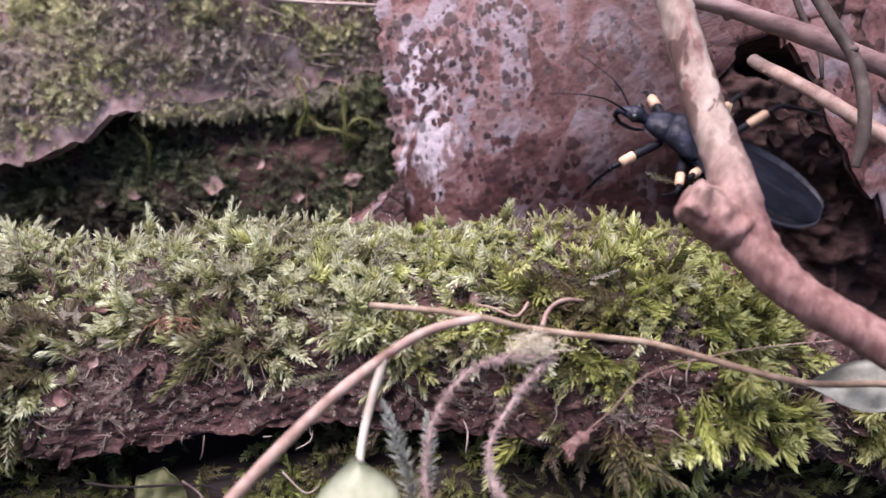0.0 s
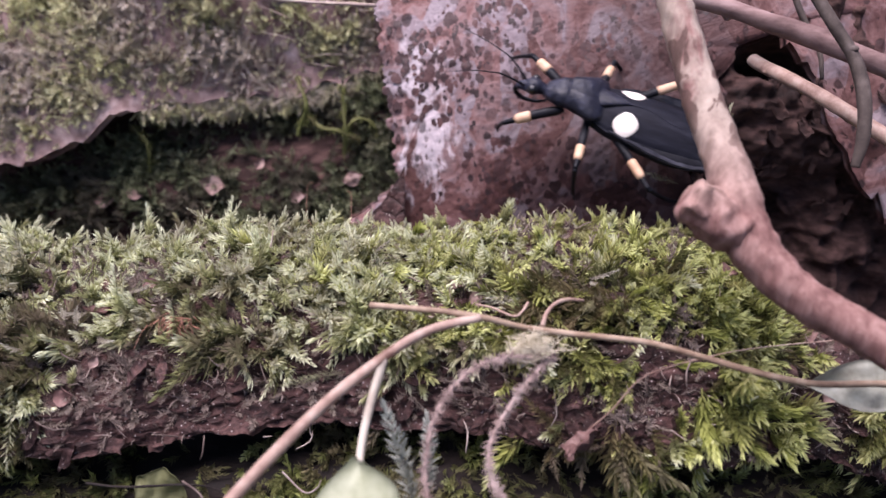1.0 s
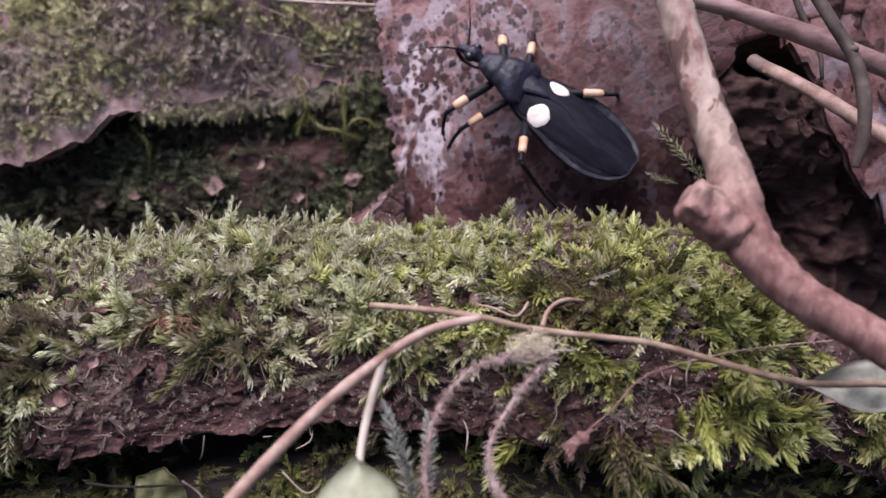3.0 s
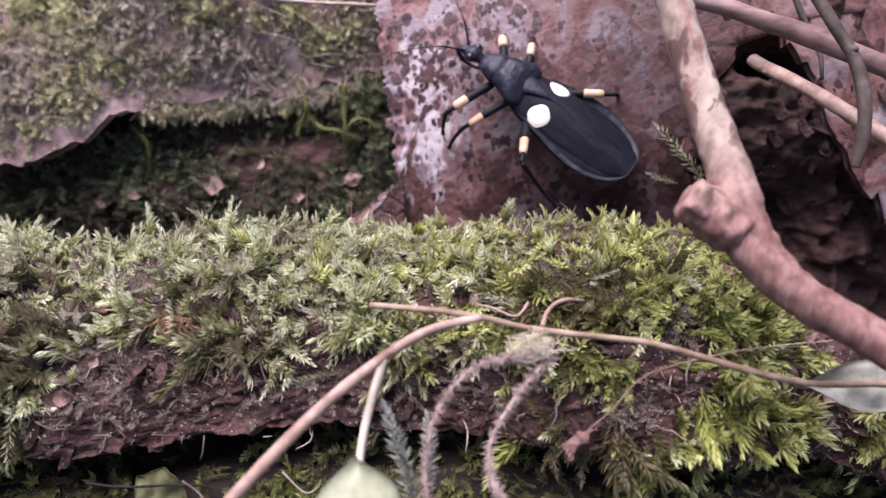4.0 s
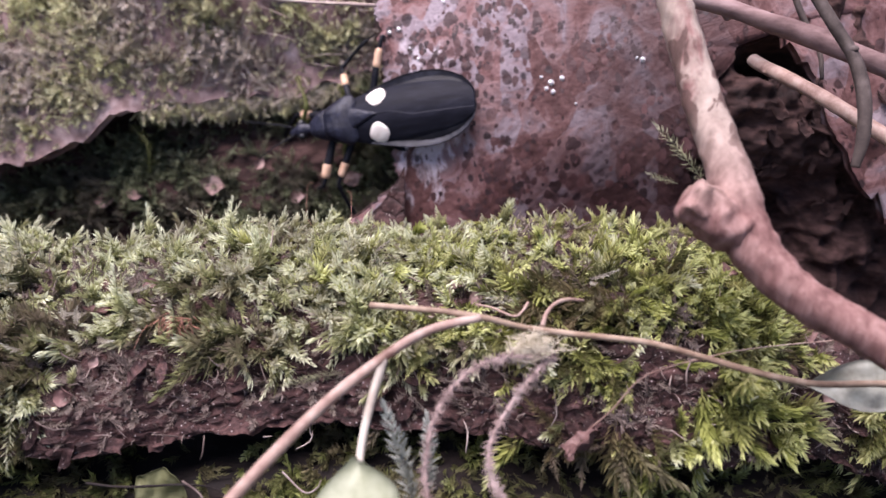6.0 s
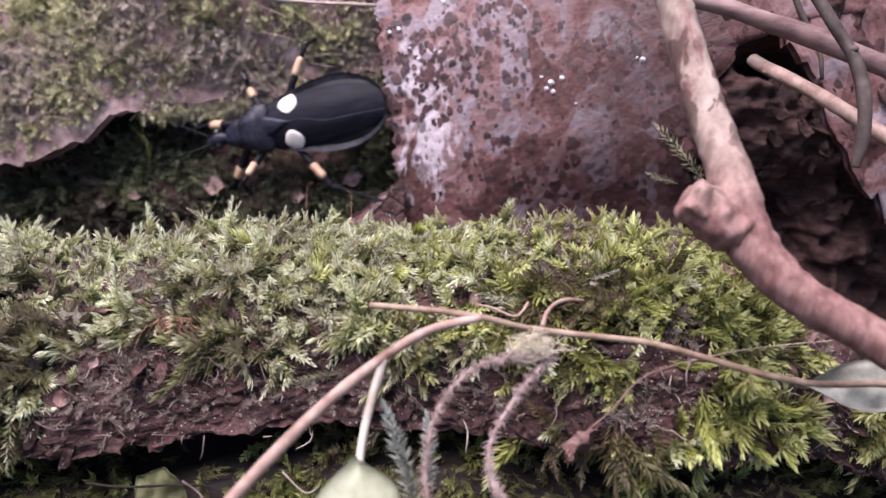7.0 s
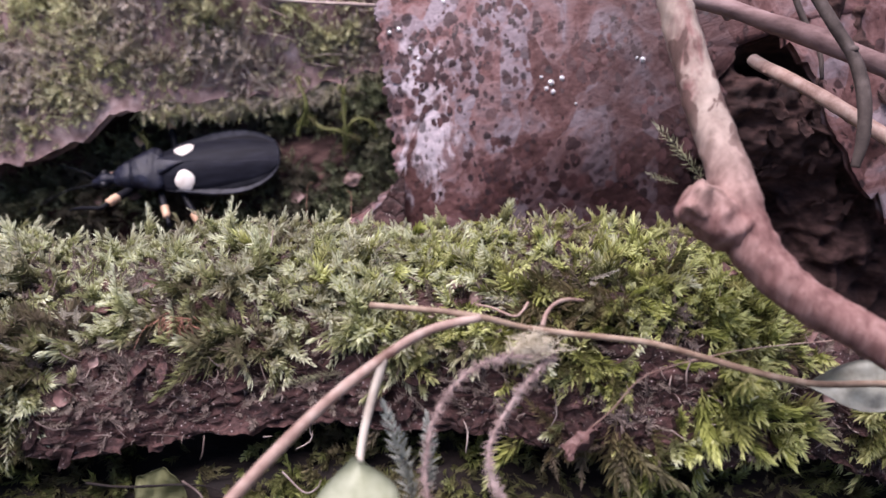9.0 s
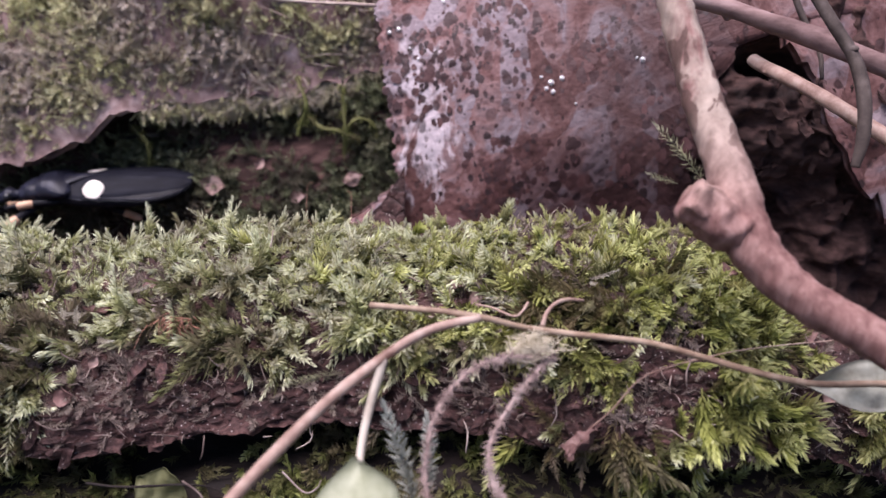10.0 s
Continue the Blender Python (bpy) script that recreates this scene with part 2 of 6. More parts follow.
def peeled_material():
    """Pinkish twig bark, worn through to pale wood in long patches."""
    m = Nodes("peeling_twig_bark")
    v = m.mapped((1, 0.8, 0.35))
    grain = m.noise(420, 6, 0.65, m.mapped((1.6, 1.6, 0.25)))
    bark = m.ramp(grain, (0.34, (0.11, 0.05, 0.043)), (0.5, (0.2, 0.105, 0.09)), (0.66, (0.3, 0.18, 0.155)))
    wood = m.ramp(grain, (0.3, (0.26, 0.19, 0.152)), (0.65, (0.4, 0.32, 0.262)))
    worn = m.noise(85, 5, 0.6, v, 0.7)
    sep = m.add("ShaderNodeSeparateXYZ")
    m.link(m.co, sep.inputs[0])
    high = m.steps(sep.outputs[2], 0.012, 0.020)
    mask = m.calc("MULTIPLY", m.steps(worn, 0.36, 0.42), high)
    colour = m.mix(mask, bark, wood)
    blot = m.steps(m.noise(300, 4, 0.5, m.mapped((1, 0.8, 0.5)), 0.5), 0.53, 0.55)
    colour = m.mix(m.calc("MULTIPLY", m.calc("MULTIPLY", blot, high), 0.9), colour, m.ramp(grain, (0.35, (0.07, 0.038, 0.03)), (0.65, (0.14, 0.082, 0.067))))
    return m.done(colour, 0.72, m.calc("ADD", m.calc("MULTIPLY", grain, 0.7), m.calc("MULTIPLY", worn, 0.5)), 0.0005, 0.3)


M_BARK = bark_material()
M_CORE = earthy("rotten_wood", (0.009, 0.0042, 0.0035), (0.038, 0.0185, 0.0155), (0.115, 0.062, 0.052), 500, 80, 0.9, 0.0009, (0.5, 1, 1.6))
M_RED = crumbly_material()
# damp wood, with the shade below the bark edge put into its colour
M_DAMP_SHADE = earthy("damp_wood_in_shade", (0.003, 0.0018, 0.0015), (0.012, 0.0072, 0.0056), (0.035, 0.023, 0.018), 500, 80, 0.8, 0.0009, (0.5, 1, 1.6))
M_LEDGE = earthy("weathered_bark", (0.08, 0.046, 0.04), (0.23, 0.152, 0.14), (0.43, 0.335, 0.325), 400, 75, 0.85, 0.0005)
M_SOIL = earthy("forest_soil", (0.006, 0.005, 0.003), (0.022, 0.016, 0.01), (0.06, 0.045, 0.025), 600, 60, 0.95, 0.0006)
M_TWIG = peeled_material()
M_WART = wart_material()
M_STEM = earthy("dry_stem", (0.13, 0.068, 0.05), (0.27, 0.178, 0.14), (0.41, 0.325, 0.27), 500, 90, 0.6, 0.0001)
M_MOSS = moss_material("bright_moss", (0.2, 0.155, 0.115), (0.14, 0.145, 0.06), (0.52, 0.54, 0.26), (0.9, 0.92, 0.68), 0.42)
M_MOSS_YELLOW = moss_material("yellow_green_moss", (0.17, 0.125, 0.07), (0.09, 0.095, 0.03), (0.42, 0.44, 0.125), (0.78, 0.81, 0.38), 0.34, 0.45)
M_MOSS_OLD = moss_material("dull_moss", (0.58, 0.5, 0.45), (0.31, 0.285, 0.18), (0.55, 0.55, 0.28), (0.8, 0.81, 0.52), 0.32, 0.4)
M_FROND = moss_material("fresh_frond_moss", (0.3, 0.27, 0.12), (0.2, 0.22, 0.055), (0.42, 0.45, 0.125), (0.72, 0.75, 0.32), 0.34, 0.12)
# moss of the hollow: the shade in there is put into its colour
M_HOLLOW_SHADE = moss_material("hollow_shade_moss", (0.12, 0.10, 0.075), (0.07, 0.078, 0.045), (0.15, 0.165, 0.085), (0.34, 0.37, 0.22))
# darker copy of the green moss: shade of sheltered spots is in its colour
M_MOSS_SHADE = moss_material("damp_shaded_moss", (0.16, 0.125, 0.075), (0.12, 0.135, 0.04), (0.3, 0.33, 0.10), (0.55, 0.6, 0.27))
M_LITTER = moss_material("withered_moss", (0.27, 0.21, 0.18), (0.17, 0.135, 0.11), (0.25, 0.225, 0.17), (0.4, 0.38, 0.31), 0.1)
M_THREAD = earthy("dry_thread", (0.06, 0.04, 0.035), (0.2, 0.15, 0.13), (0.45, 0.38, 0.33), 300, 60, 0.8, 0.0001)
M_STRAW = earthy("pale_straw", (0.2, 0.14, 0.12), (0.38, 0.29, 0.25), (0.55, 0.46, 0.41), 300, 60, 0.8, 0.0001)
M_BUG = earthy("matt_black_cuticle", (0.003, 0.003, 0.006), (0.0085, 0.009, 0.017), (0.026, 0.028, 0.047), 1300, 260, 0.42, 0.0003, spec=0.26)
M_BELLY = earthy("dull_black_rim", (0.0032, 0.0032, 0.004), (0.0075, 0.0075, 0.0105), (0.016, 0.0158, 0.019), 1100, 200, 0.5, 0.0001, spec=0.13)
M_SPOT = earthy("cream_spot", (0.6, 0.52, 0.44), (0.75, 0.68, 0.6), (0.82, 0.78, 0.7), 900, 150, 0.5, 0.00003)
M_BAND = earthy("orange_yellow_band", (0.4, 0.215, 0.125), (0.5, 0.31, 0.195), (0.6, 0.42, 0.29), 900, 150, 0.5, 0.00003)
M_LEAF = earthy("pale_green_leaf", (0.16, 0.17, 0.105), (0.23, 0.245, 0.16), (0.31, 0.325, 0.23), 500, 60, 0.5, 0.0001)

# ---- ground ----
gx = np.concatenate([-np.geomspace(20000, 230, 36), np.linspace(-200, 200, 51), np.geomspace(230, 20000, 36)])
gxx, gyy = np.meshgrid(gx, gx, indexing="ij")
near = np.exp(-(gxx ** 2 + gyy ** 2) / 200.0 ** 2)
gzz = (2.0 * near + 6 * (1 - near)) * fbm(gxx * 0.02, gyy * 0.02, 0, 5)
ground = part("ground", np.stack([gxx, gyy, gzz], -1).reshape(-1, 3), grid_faces(len(gx), len(gx)), M_SOIL)
tagged(ground, "dark damp forest soil under the two logs", "ground", kind="structure")

# ---- the fallen trunk behind: a round log along x ----
TR, TA = 100.0, 25.0
TY, TZ = 13.2 + TR * math.cos(radians(TA)), 66.7 - TR * math.sin(radians(TA))


def trunk(x, s, lift=0.0):
    """Point on the trunk's face: s millimetres up round it, lift out of it."""
    a = radians(TA) + np.asarray(s, float) / TR
    r = TR + lift + curve_of(np.asarray(x, float), (-190, -6), (-60, -2.5), (-12, -0.5), (17, 2.2), (30, 5), (45, 8), (75, 11), (190, 16))
    return np.stack(np.broadcast_arrays(np.asarray(x, float), TY - r * np.cos(a), TZ + r * np.sin(a)), -1)


def trunk_bumps(x, s):
    return 1.1 * fbm(x * 0.045, s * 0.045, 3.3, 11, 3)


def ledge_line(x):
    return curve_of(x, (-190, -12), (-87, -9.5), (-76, -9), (-73, -6), (-66, -4), (-60, 0), (-55, 2), (-44, 3.2), (-30, 4.6), (-17, 8.5), (-9, 11.5))


def left_lift(x, s, low):
    return trunk_bumps(x, s) + curve_of(x, (-90, 0.5), (-62, -1.5), (-46, -9.5), (-9, -9.5)) * smooth(30, 0, s - low)


def core_lift(x, s):
    lift = -8 + 1.6 * fbm(x * 0.06, s * 0.12, 1.0, 21, 5) + 0.7 * fbm(x * 0.3, s * 0.6, 2.0, 27, 3)
    hole = np.exp(-(((x - 58) / 6.0) ** 2 + ((s - 8) / 3.2) ** 2) ** 2)
    face = smooth(40, 50, x) * smooth(-16, -4, s)
    flakes = smooth(38, 50, x) * (3.2 * np.abs(fbm(x * 0.2, s * 0.13, 4.0, 23, 4)) - 1.0 + 1.6 * fbm(x * 0.5, s * 0.35, 5.0, 26, 4))
    lift = lift - 14 * hole + 5.5 * face + flakes - 7 * smooth(36, 52, x) * smooth(70, 60, x) * smooth(-8, -18, s)
    return lift + 3.5 * smooth(-10, -20, s) * smooth(0, -14, x) - 3 * smooth(-8, -25, x) * smooth(-10, -2, s) - 2.8 * smooth(-8, -16, x)


def sheet_lift(x, s):
    """The bark sheet: it curls under towards the rotten side."""
    return trunk_bumps(x, s) * 0.6 - 3.6 * smooth(-3, -20, s) * smooth(6, 26, x)


def fallen_trunk():
    log = thing("fallen_trunk", (0, TY, 0), "fallen trunk with spotted pinkish grey bark, mossy and rotten in places", "log")
    base = np.array([0, TY, 0])

    def add(name, v, f, m, label):
        return part(name, v - base, f, m, log, label)

    # rotten core
    xs, ss = np.linspace(-115, 130, 330), np.concatenate([np.linspace(-70, -30, 20), np.linspace(-29, 30, 170), np.linspace(32, 150, 20)])
    x, s = np.meshgrid(xs, ss, indexing="ij")
    lift = core_lift(x, s)
    add("rotten_core", trunk(x, s, lift).reshape(-1, 3), grid_faces(*x.shape), M_CORE, "dark crumbling rotten wood")

    # spotted bark sheet, torn along its left and right edges
    u, ss = np.linspace(0, 1, 210), np.concatenate([np.linspace(-34, 34, 170), np.linspace(36, 150, 25)])
    uu, s = np.meshgrid(u, ss, indexing="ij")
    left = curve_of(s, (-34, -22), (-21, -18.5), (-17, -13), (-13, -9), (-9, -8.3), (-4, -10), (4, -10.5), (12, -11.5), (30, -13)) + 0.7 * fbm(s * 0.5, 3, 0, 31) + 0.5 * fbm(s * 1.7, 1, 0, 32)
    right = curve_of(s, (-34, 40), (-22, 42), (-12, 44), (-4, 46), (4, 48), (10, 51), (13, 60), (15, 74), (30, 80)) + 1.2 * fbm(s * 0.4, 9, 0, 33)
    x = left + (right - left) * uu
    lift = sheet_lift(x, s)
    edge = np.minimum(x - left, right - x)
    lift = lift - 1.2 * np.exp(-edge / 2.0) + 0.10 * fbm(x * 0.9, s * 0.9, 0, 35, 3)
    v, f = shell(trunk(x, s, lift), trunk(x, s, lift - 1.8 - 2.0 * np.exp(-edge / 1.0)))
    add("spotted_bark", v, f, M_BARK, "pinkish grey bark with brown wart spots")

    # low warts on the bark
    r = np.random.default_rng(37)
    n = 2300
    wx, ws = r.uniform(-11, 47, n), r.uniform(-22, 27, n)
    keep = r.uniform(0, 1, n) < 0.35 + 0.6 * fbm(wx * 0.11, ws * 0.11, 0, 38, 3)
    wx, ws = wx[keep], ws[keep]
    size = np.exp(r.normal(-0.84, 0.36, len(wx)))
    rr, aa = np.meshgrid([0.0, 0.6, 1.0], np.linspace(0, 2 * np.pi, 10, endpoint=False), indexing="ij")
    wv, wf = [], []
    cell = np.concatenate([grid_faces(3, 10), np.array([[i * 10 + 9, i * 10 + 19, i * 10 + 10, i * 10] for i in (0, 1)])])
    for k in range(len(wx)):
        wob = 1 + 0.18 * np.sin(2 * aa + k) + 0.14 * np.sin(3 * aa + 2.3 * k)
        px, ps = wx[k] + 1.0 * size[k] * rr * wob * np.cos(aa), ws[k] + 1.3 * size[k] * rr * wob * np.sin(aa)
        wv.append(trunk(px, ps, sheet_lift(px, ps) + 0.10 * fbm(px * 0.9, ps * 0.9, 0, 35, 3) + 0.02 * size[k] - 0.02 * size[k] * rr ** 2 + 0.02).reshape(-1, 3))
        wf.append(cell + 30 * k)
    ob = add("wart_cover", np.concatenate(wv), np.concatenate(wf), M_WART, "dark brown warts")
    ob["kind"] = "stuff"

    # mossy bark to the left, with a ledge over a hollow
    xs, w = np.linspace(-190, -9, 190), np.linspace(0, 1, 90)
    x, ww = np.meshgrid(xs, w, indexing="ij")
    low = ledge_line(x) + 1.1 * fbm(x * 0.25, 5, 0, 41) + 0.25 * fbm(x * 1.3, 8, 0, 42, 3)
    s = low + (150 - low) * ww ** 1.7
    lift = left_lift(x, s, low) + 0.7 * fbm(x * 0.2, s * 0.2, 0, 45, 4)
    lip = np.exp(-(s - low) / 3.0)
    v, f = shell(trunk(x, s, lift + 0.6 * lip), trunk(x, s, lift - 2.2 - 3.5 * smooth(-67, -73, x)))
    add("mossy_bark", v, f, M_LEDGE, "weathered bark with a broken ledge")

    # flaky bark to the right of the hole
    xs, w = np.linspace(58, 190, 150), np.linspace(0, 1, 150)
    x, ww = np.meshgrid(xs, w, indexing="ij")
    low = curve_of(x, (58, 11), (62, 5), (66, -2), (72, -13), (80, -20), (100, -24), (190, -26)) + 2.2 * fbm(x * 0.3, 7, 0, 51) + 1.0 * fbm(x * 1.4, 3, 0, 52, 3)
    s = low + (150 - low) * ww ** 1.7
    lift = trunk_bumps(x, s) + 0.8 * fbm(x * 0.25, s * 0.25, 0, 55, 4) - 0.5
    v, f = shell(trunk(x, s, lift), trunk(x, s, lift - 2.0))
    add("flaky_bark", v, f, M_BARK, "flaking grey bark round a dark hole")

    # the rest of the way round, and the two ends
    x, s = np.meshgrid(np.linspace(-190, 190, 60), np.linspace(149, 558, 90), indexing="ij")
    lift = trunk_bumps(x, s) - 0.6
    v, f = shell(trunk(x, s, lift), trunk(x, s, lift - 4))
    add("back_bark", v, f, M_LEDGE, "weathered brown bark")
    for end in (-186.0, 186.0):
        rad, turn = np.meshgrid(np.linspace(-99.9, -5, 16), np.linspace(0, 2 * np.pi * TR, 72), indexing="ij")
        v = trunk(end + 1.5 * fbm(rad * 0.1, turn * 0.05, 0, 58, 3), turn, rad[::-1])
        add("cut_end", v.reshape(-1, 3), grid_faces(*rad.shape), M_CORE, "rough broken end")
    return log


trunk_log = fallen_trunk()

# ---- the mossy log in front ----
FR = 26.0


def log_axis(x):
    cy = -24.2 + 0 * x
    cz = 32.4 + curve_of(x, (-150, -8), (-64, -4.0), (-40, -2.0), (-15, -1.2), (20, 0.4), (36, -0.6), (48, -4.5), (58, -10), (70, -19), (90, -30), (150, -44))
    return cy, cz


def front(x, a, lift=0.0):
    """Point on the front log at the angle a (degrees; 90 is up, 0 towards the viewer)."""
    cy, cz = log_axis(np.asarray(x, float))
    a = np.radians(np.asarray(a, float))
    r = FR + lift
    return np.stack(np.broadcast_arrays(np.asarray(x, float), cy - r * np.cos(a), cz + r * np.sin(a)), -1)


def front_edge(x):
    """Angle of the bark's broken lower edge."""
    x = np.asarray(x, float)
    line = curve_of(x, (-150, 24), (-60, 30), (-49, 28.6), (-41, 28.5), (-31.5, 31.3), (-24, 33.6), (-16, 34.7), (-6, 32), (5.5, 29.3), (15.5, 25.4), (26.4, 22), (36, 21), (44, 31), (60, 35), (150, 30))
    return line + 0.9 * fbm(x * 0.5, 4.0, 0, 62, 4) + 0.8 * np.round(fbm(x * 0.16, 6.0, 0, 63, 2) * 1.5)

def front_bumps(x, a):
    return 1.6 * fbm(x * 0.06, a * 0.03, 0, 65, 3) + 0.7 * fbm(x * 0.3, a * 0.15, 0, 68, 4)


def inner_lift(x, a):
    edge = front_edge(x)
    return -10.5 + 9.5 * smooth(edge - 9, edge - 20, a) + 1.8 * fbm(x * 0.1, a * 0.05, 0, 71, 5)


def front_log():
    cy, cz = log_axis(np.array(0.0))
    base = np.array([0, cy, 0])
    log = thing("mossy_log", base, "rotting log with red-brown bark under green moss", "log")
    xs, aa = np.linspace(-150, 150, 240), np.linspace(-190, 170, 100)
    x, a = np.meshgrid(xs, aa, indexing="ij")
    lift = inner_lift(x, a)
    part("inner_wood", front(x, a, lift).reshape(-1, 3) - base, grid_faces(*x.shape), M_DAMP_SHADE, log, "damp inner wood, darkened for the shade under the edge")
    xs, w = np.concatenate([np.linspace(-150, -86, 20), np.linspace(-85, 88, 320), np.linspace(89, 150, 20)]), np.linspace(0, 1, 160) ** 1.3
    x, ww = np.meshgrid(xs, w, indexing="ij")
    lo = front_edge(x)
    a = lo + (170 - lo) * ww
    rip = np.exp(-(a - lo) / 7.0)
    lift = front_bumps(x, a) + 0.6 * rip + 0.35 * fbm(x * 1.1, a * 0.6, 0, 75, 3) + 0.2 * fbm(x * 1.9, a * 1.3, 0, 79, 2) + (0.6 * np.abs(fbm(x * 0.14, a * 0.3, 0, 76, 4)) + 0.35 * fbm(x * 0.7, a * 0.9, 0, 78, 3)) * smooth(70, 40, a)
    v, f = shell(front(x, a, lift), front(x, a, np.minimum(lift - 2.4, -2.0)))
    for end in (-149.0, 149.0):
        rad, turn = np.meshgrid(np.linspace(-25.9, -10, 10), np.linspace(0, 360, 48), indexing="ij")
        part("broken_end", front(end + fbm(rad * 0.3, turn * 0.05, 0, 59, 3) * 0, turn, rad).reshape(-1, 3) - base, grid_faces(*rad.shape), M_CORE, log, "crumbled end of the log")
    part("rough_bark", v - base, f, M_RED, log, "cracked red-brown bark with a broken lower edge")
    return log, base


mossy_log, mossy_base = front_log()


def plate(length, width, seed, thick=0.3):
    """A small torn plate with an uneven outline."""
    u, w = np.meshgrid(np.linspace(-1, 1, 6), np.linspace(-1, 1, 5), indexing="ij")
    r = 1 + 0.3 * fbm(u * 1.7, w * 1.7, seed * 3.1, seed, 2)
    x, y = 0.5 * length * u * r * (1 - 0.12 * w * w), 0.5 * width * w * r * (1 - 0.25 * u * u)
    z = 0.10 * length * u * u + 0.25 * fbm(x, y, seed * 1.3, seed, 2)
    top = np.stack([x, y, z], -1)
    return shell(top, top - np.array([0, 0, thick]))


def loose_pieces():
    """Flakes on the bare bark of the front log and splinters in the trunk's rotten side."""
    r = np.random.default_rng(91)
    flakes = [quads("bark_flake", *plate(r.uniform(2.2, 4.6), r.uniform(1.0, 2.2), 150 + k), M_RED, False) for k in range(7)]
    for k in range(40):
        x = r.normal(-22, 20) if k % 3 else r.uniform(0, 30)
        a = float(front_edge(x)) + r.uniform(1, 24)
        ob = new("bark_flake", flakes[k % 7])
        ob.parent = mossy_log
        p = front(x, a, float(front_bumps(np.array(x), np.array(a))) + r.uniform(0.5, 1.5)) - mossy_base
        ob.matrix_basis = Matrix.Translation(Vector(p) * MM) @ pose(0, 0, 0, 90 - a) @ pose(0, 0, 0, r.uniform(-30, 30), r.uniform(-20, 20), r.normal(0, 35))
    chips = [quads("splinter", *plate(r.uniform(3.0, 7.0), r.uniform(1.0, 2.4), 170 + k, 0.5), M_CORE, False) for k in range(6)]
    for k in range(70):
        x, s = r.uniform(44, 82), r.uniform(-20, 4)
        ob = new("splinter", chips[k % 6])
        ob.parent = trunk_log
        a = TA + math.degrees(s / TR)
        p = trunk(x, s, float(core_lift(np.array(x), np.array(s))) + 0.5) - np.array([0, TY, 0])
        ob.matrix_basis = Matrix.Translation(Vector(p) * MM) @ pose(0, 0, 0, 90 - a) @ pose(0, 0, 0, r.uniform(-40, 40), r.uniform(-25, 25), r.uniform(0, 360))


loose_pieces()


# ---- moss ----
def shoot(length, leaves, leaf, width, bend, spread, seed, taper=0.45):
    """A moss shoot up the z axis: a stem and pointed leaves set round it."""
    r = np.random.default_rng(seed)
    t = np.linspace(0.08, 1.0, leaves)
    ax = bend * length * t ** 2
    pts = np.stack([ax, 0 * t, length * t * (1 - 0.25 * bend * t)], -1)
    ang = np.arange(leaves) * 2.39996 + r.normal(0, 0.25, leaves)
    tilt = spread * (1 - 0.75 * smooth(0.75, 1.0, t)) + r.normal(0, 0.12, leaves)
    ll = leaf * (1 - taper * np.abs(t - 0.45) * 1.6) * r.uniform(0.75, 1.2, leaves)
    out = np.stack([np.cos(ang), np.sin(ang), 0 * ang], -1)
    up = np.array([0.35 * bend * 2, 0, 1.0])
    d = out * np.sin(tilt)[:, None] + up * np.cos(tilt)[:, None]
    d /= np.linalg.norm(d, axis=1)[:, None]
    side = np.cross(d, out)
    side /= np.linalg.norm(side, axis=1)[:, None] + 1e-9
    fold = np.cross(side, d)
    mid = pts + d * ll[:, None] * 0.42
    hw = width * ll[:, None]
    v = np.stack([pts, mid + side * hw + fold * hw * 0.35, pts + d * ll[:, None] - fold * hw * 0.5, mid - side * hw + fold * hw * 0.35], 1)
    tone = np.stack([t * 0.75, 0.1 + t * 0.8, 0.25 + t * 0.75, 0.1 + t * 0.8], 1)
    f = np.arange(leaves * 4).reshape(-1, 4)
    sp = np.linspace(0, 1, 4)
    sv, sf = tube(np.stack([bend * length * sp ** 2, 0 * sp, length * sp * (1 - 0.25 * bend * sp)], -1), 0.10 * (1.2 - sp), 3)
    return np.concatenate([v.reshape(-1, 3), sv]), np.concatenate([f, sf[sf.max(1) < 12] + leaves * 4]), np.concatenate([tone.ravel(), np.full(len(sv), 0.2)])


def frames_from(direction, spin):
    """Rotation matrices that turn z to the given directions."""
    d = direction / np.linalg.norm(direction, axis=1)[:, None]
    ref = np.where(np.abs(d[:, 2:3]) < 0.9, np.array([[0, 0, 1.0]]), np.array([[1.0, 0, 0]]))
    a = np.cross(ref, d)
    a /= np.linalg.norm(a, axis=1)[:, None]
    b = np.cross(d, a)
    c, s = np.cos(spin)[:, None], np.sin(spin)[:, None]
    return np.stack([a * c + b * s, b * c - a * s, d], -1)


def carpet(templates, places, directions, sizes, tones, seed):
    """Many shoots in one mesh."""
    r = np.random.default_rng(seed)
    pick = r.integers(0, len(templates), len(places))
    rot = frames_from(directions, r.uniform(0, 2 * np.pi, len(places)))
    vs, fs, ts, n = [], [], [], 0
    for k, (v, f, t) in enumerate(templates):
        idx = np.nonzero(pick == k)[0]
        if not len(idx):
            continue
        w = np.einsum("nij,vj->nvi", rot[idx], v) * sizes[idx][:, None, None] + places[idx][:, None]
        vs.append(w.reshape(-1, 3))
        fs.append((f[None] + (np.arange(len(idx)) * len(v))[:, None, None] + n).reshape(-1, f.shape[1]))
        ts.append(np.clip(t[None] * tones[idx][:, None], 0, 1).ravel())
        n += len(idx) * len(v)
    return np.concatenate(vs), np.concatenate(fs), np.concatenate(ts)


FEATHER = [shoot(5.4, 48, 2.2, 0.115, b, 0.8, 100 + k) for k, b in enumerate((0.3, 0.5, 0.75, 0.95))] + [shoot(8.0, 70, 2.3, 0.115, b, 0.78, 110 + k, 0.7) for k, b in enumerate((0.4, 0.7))]
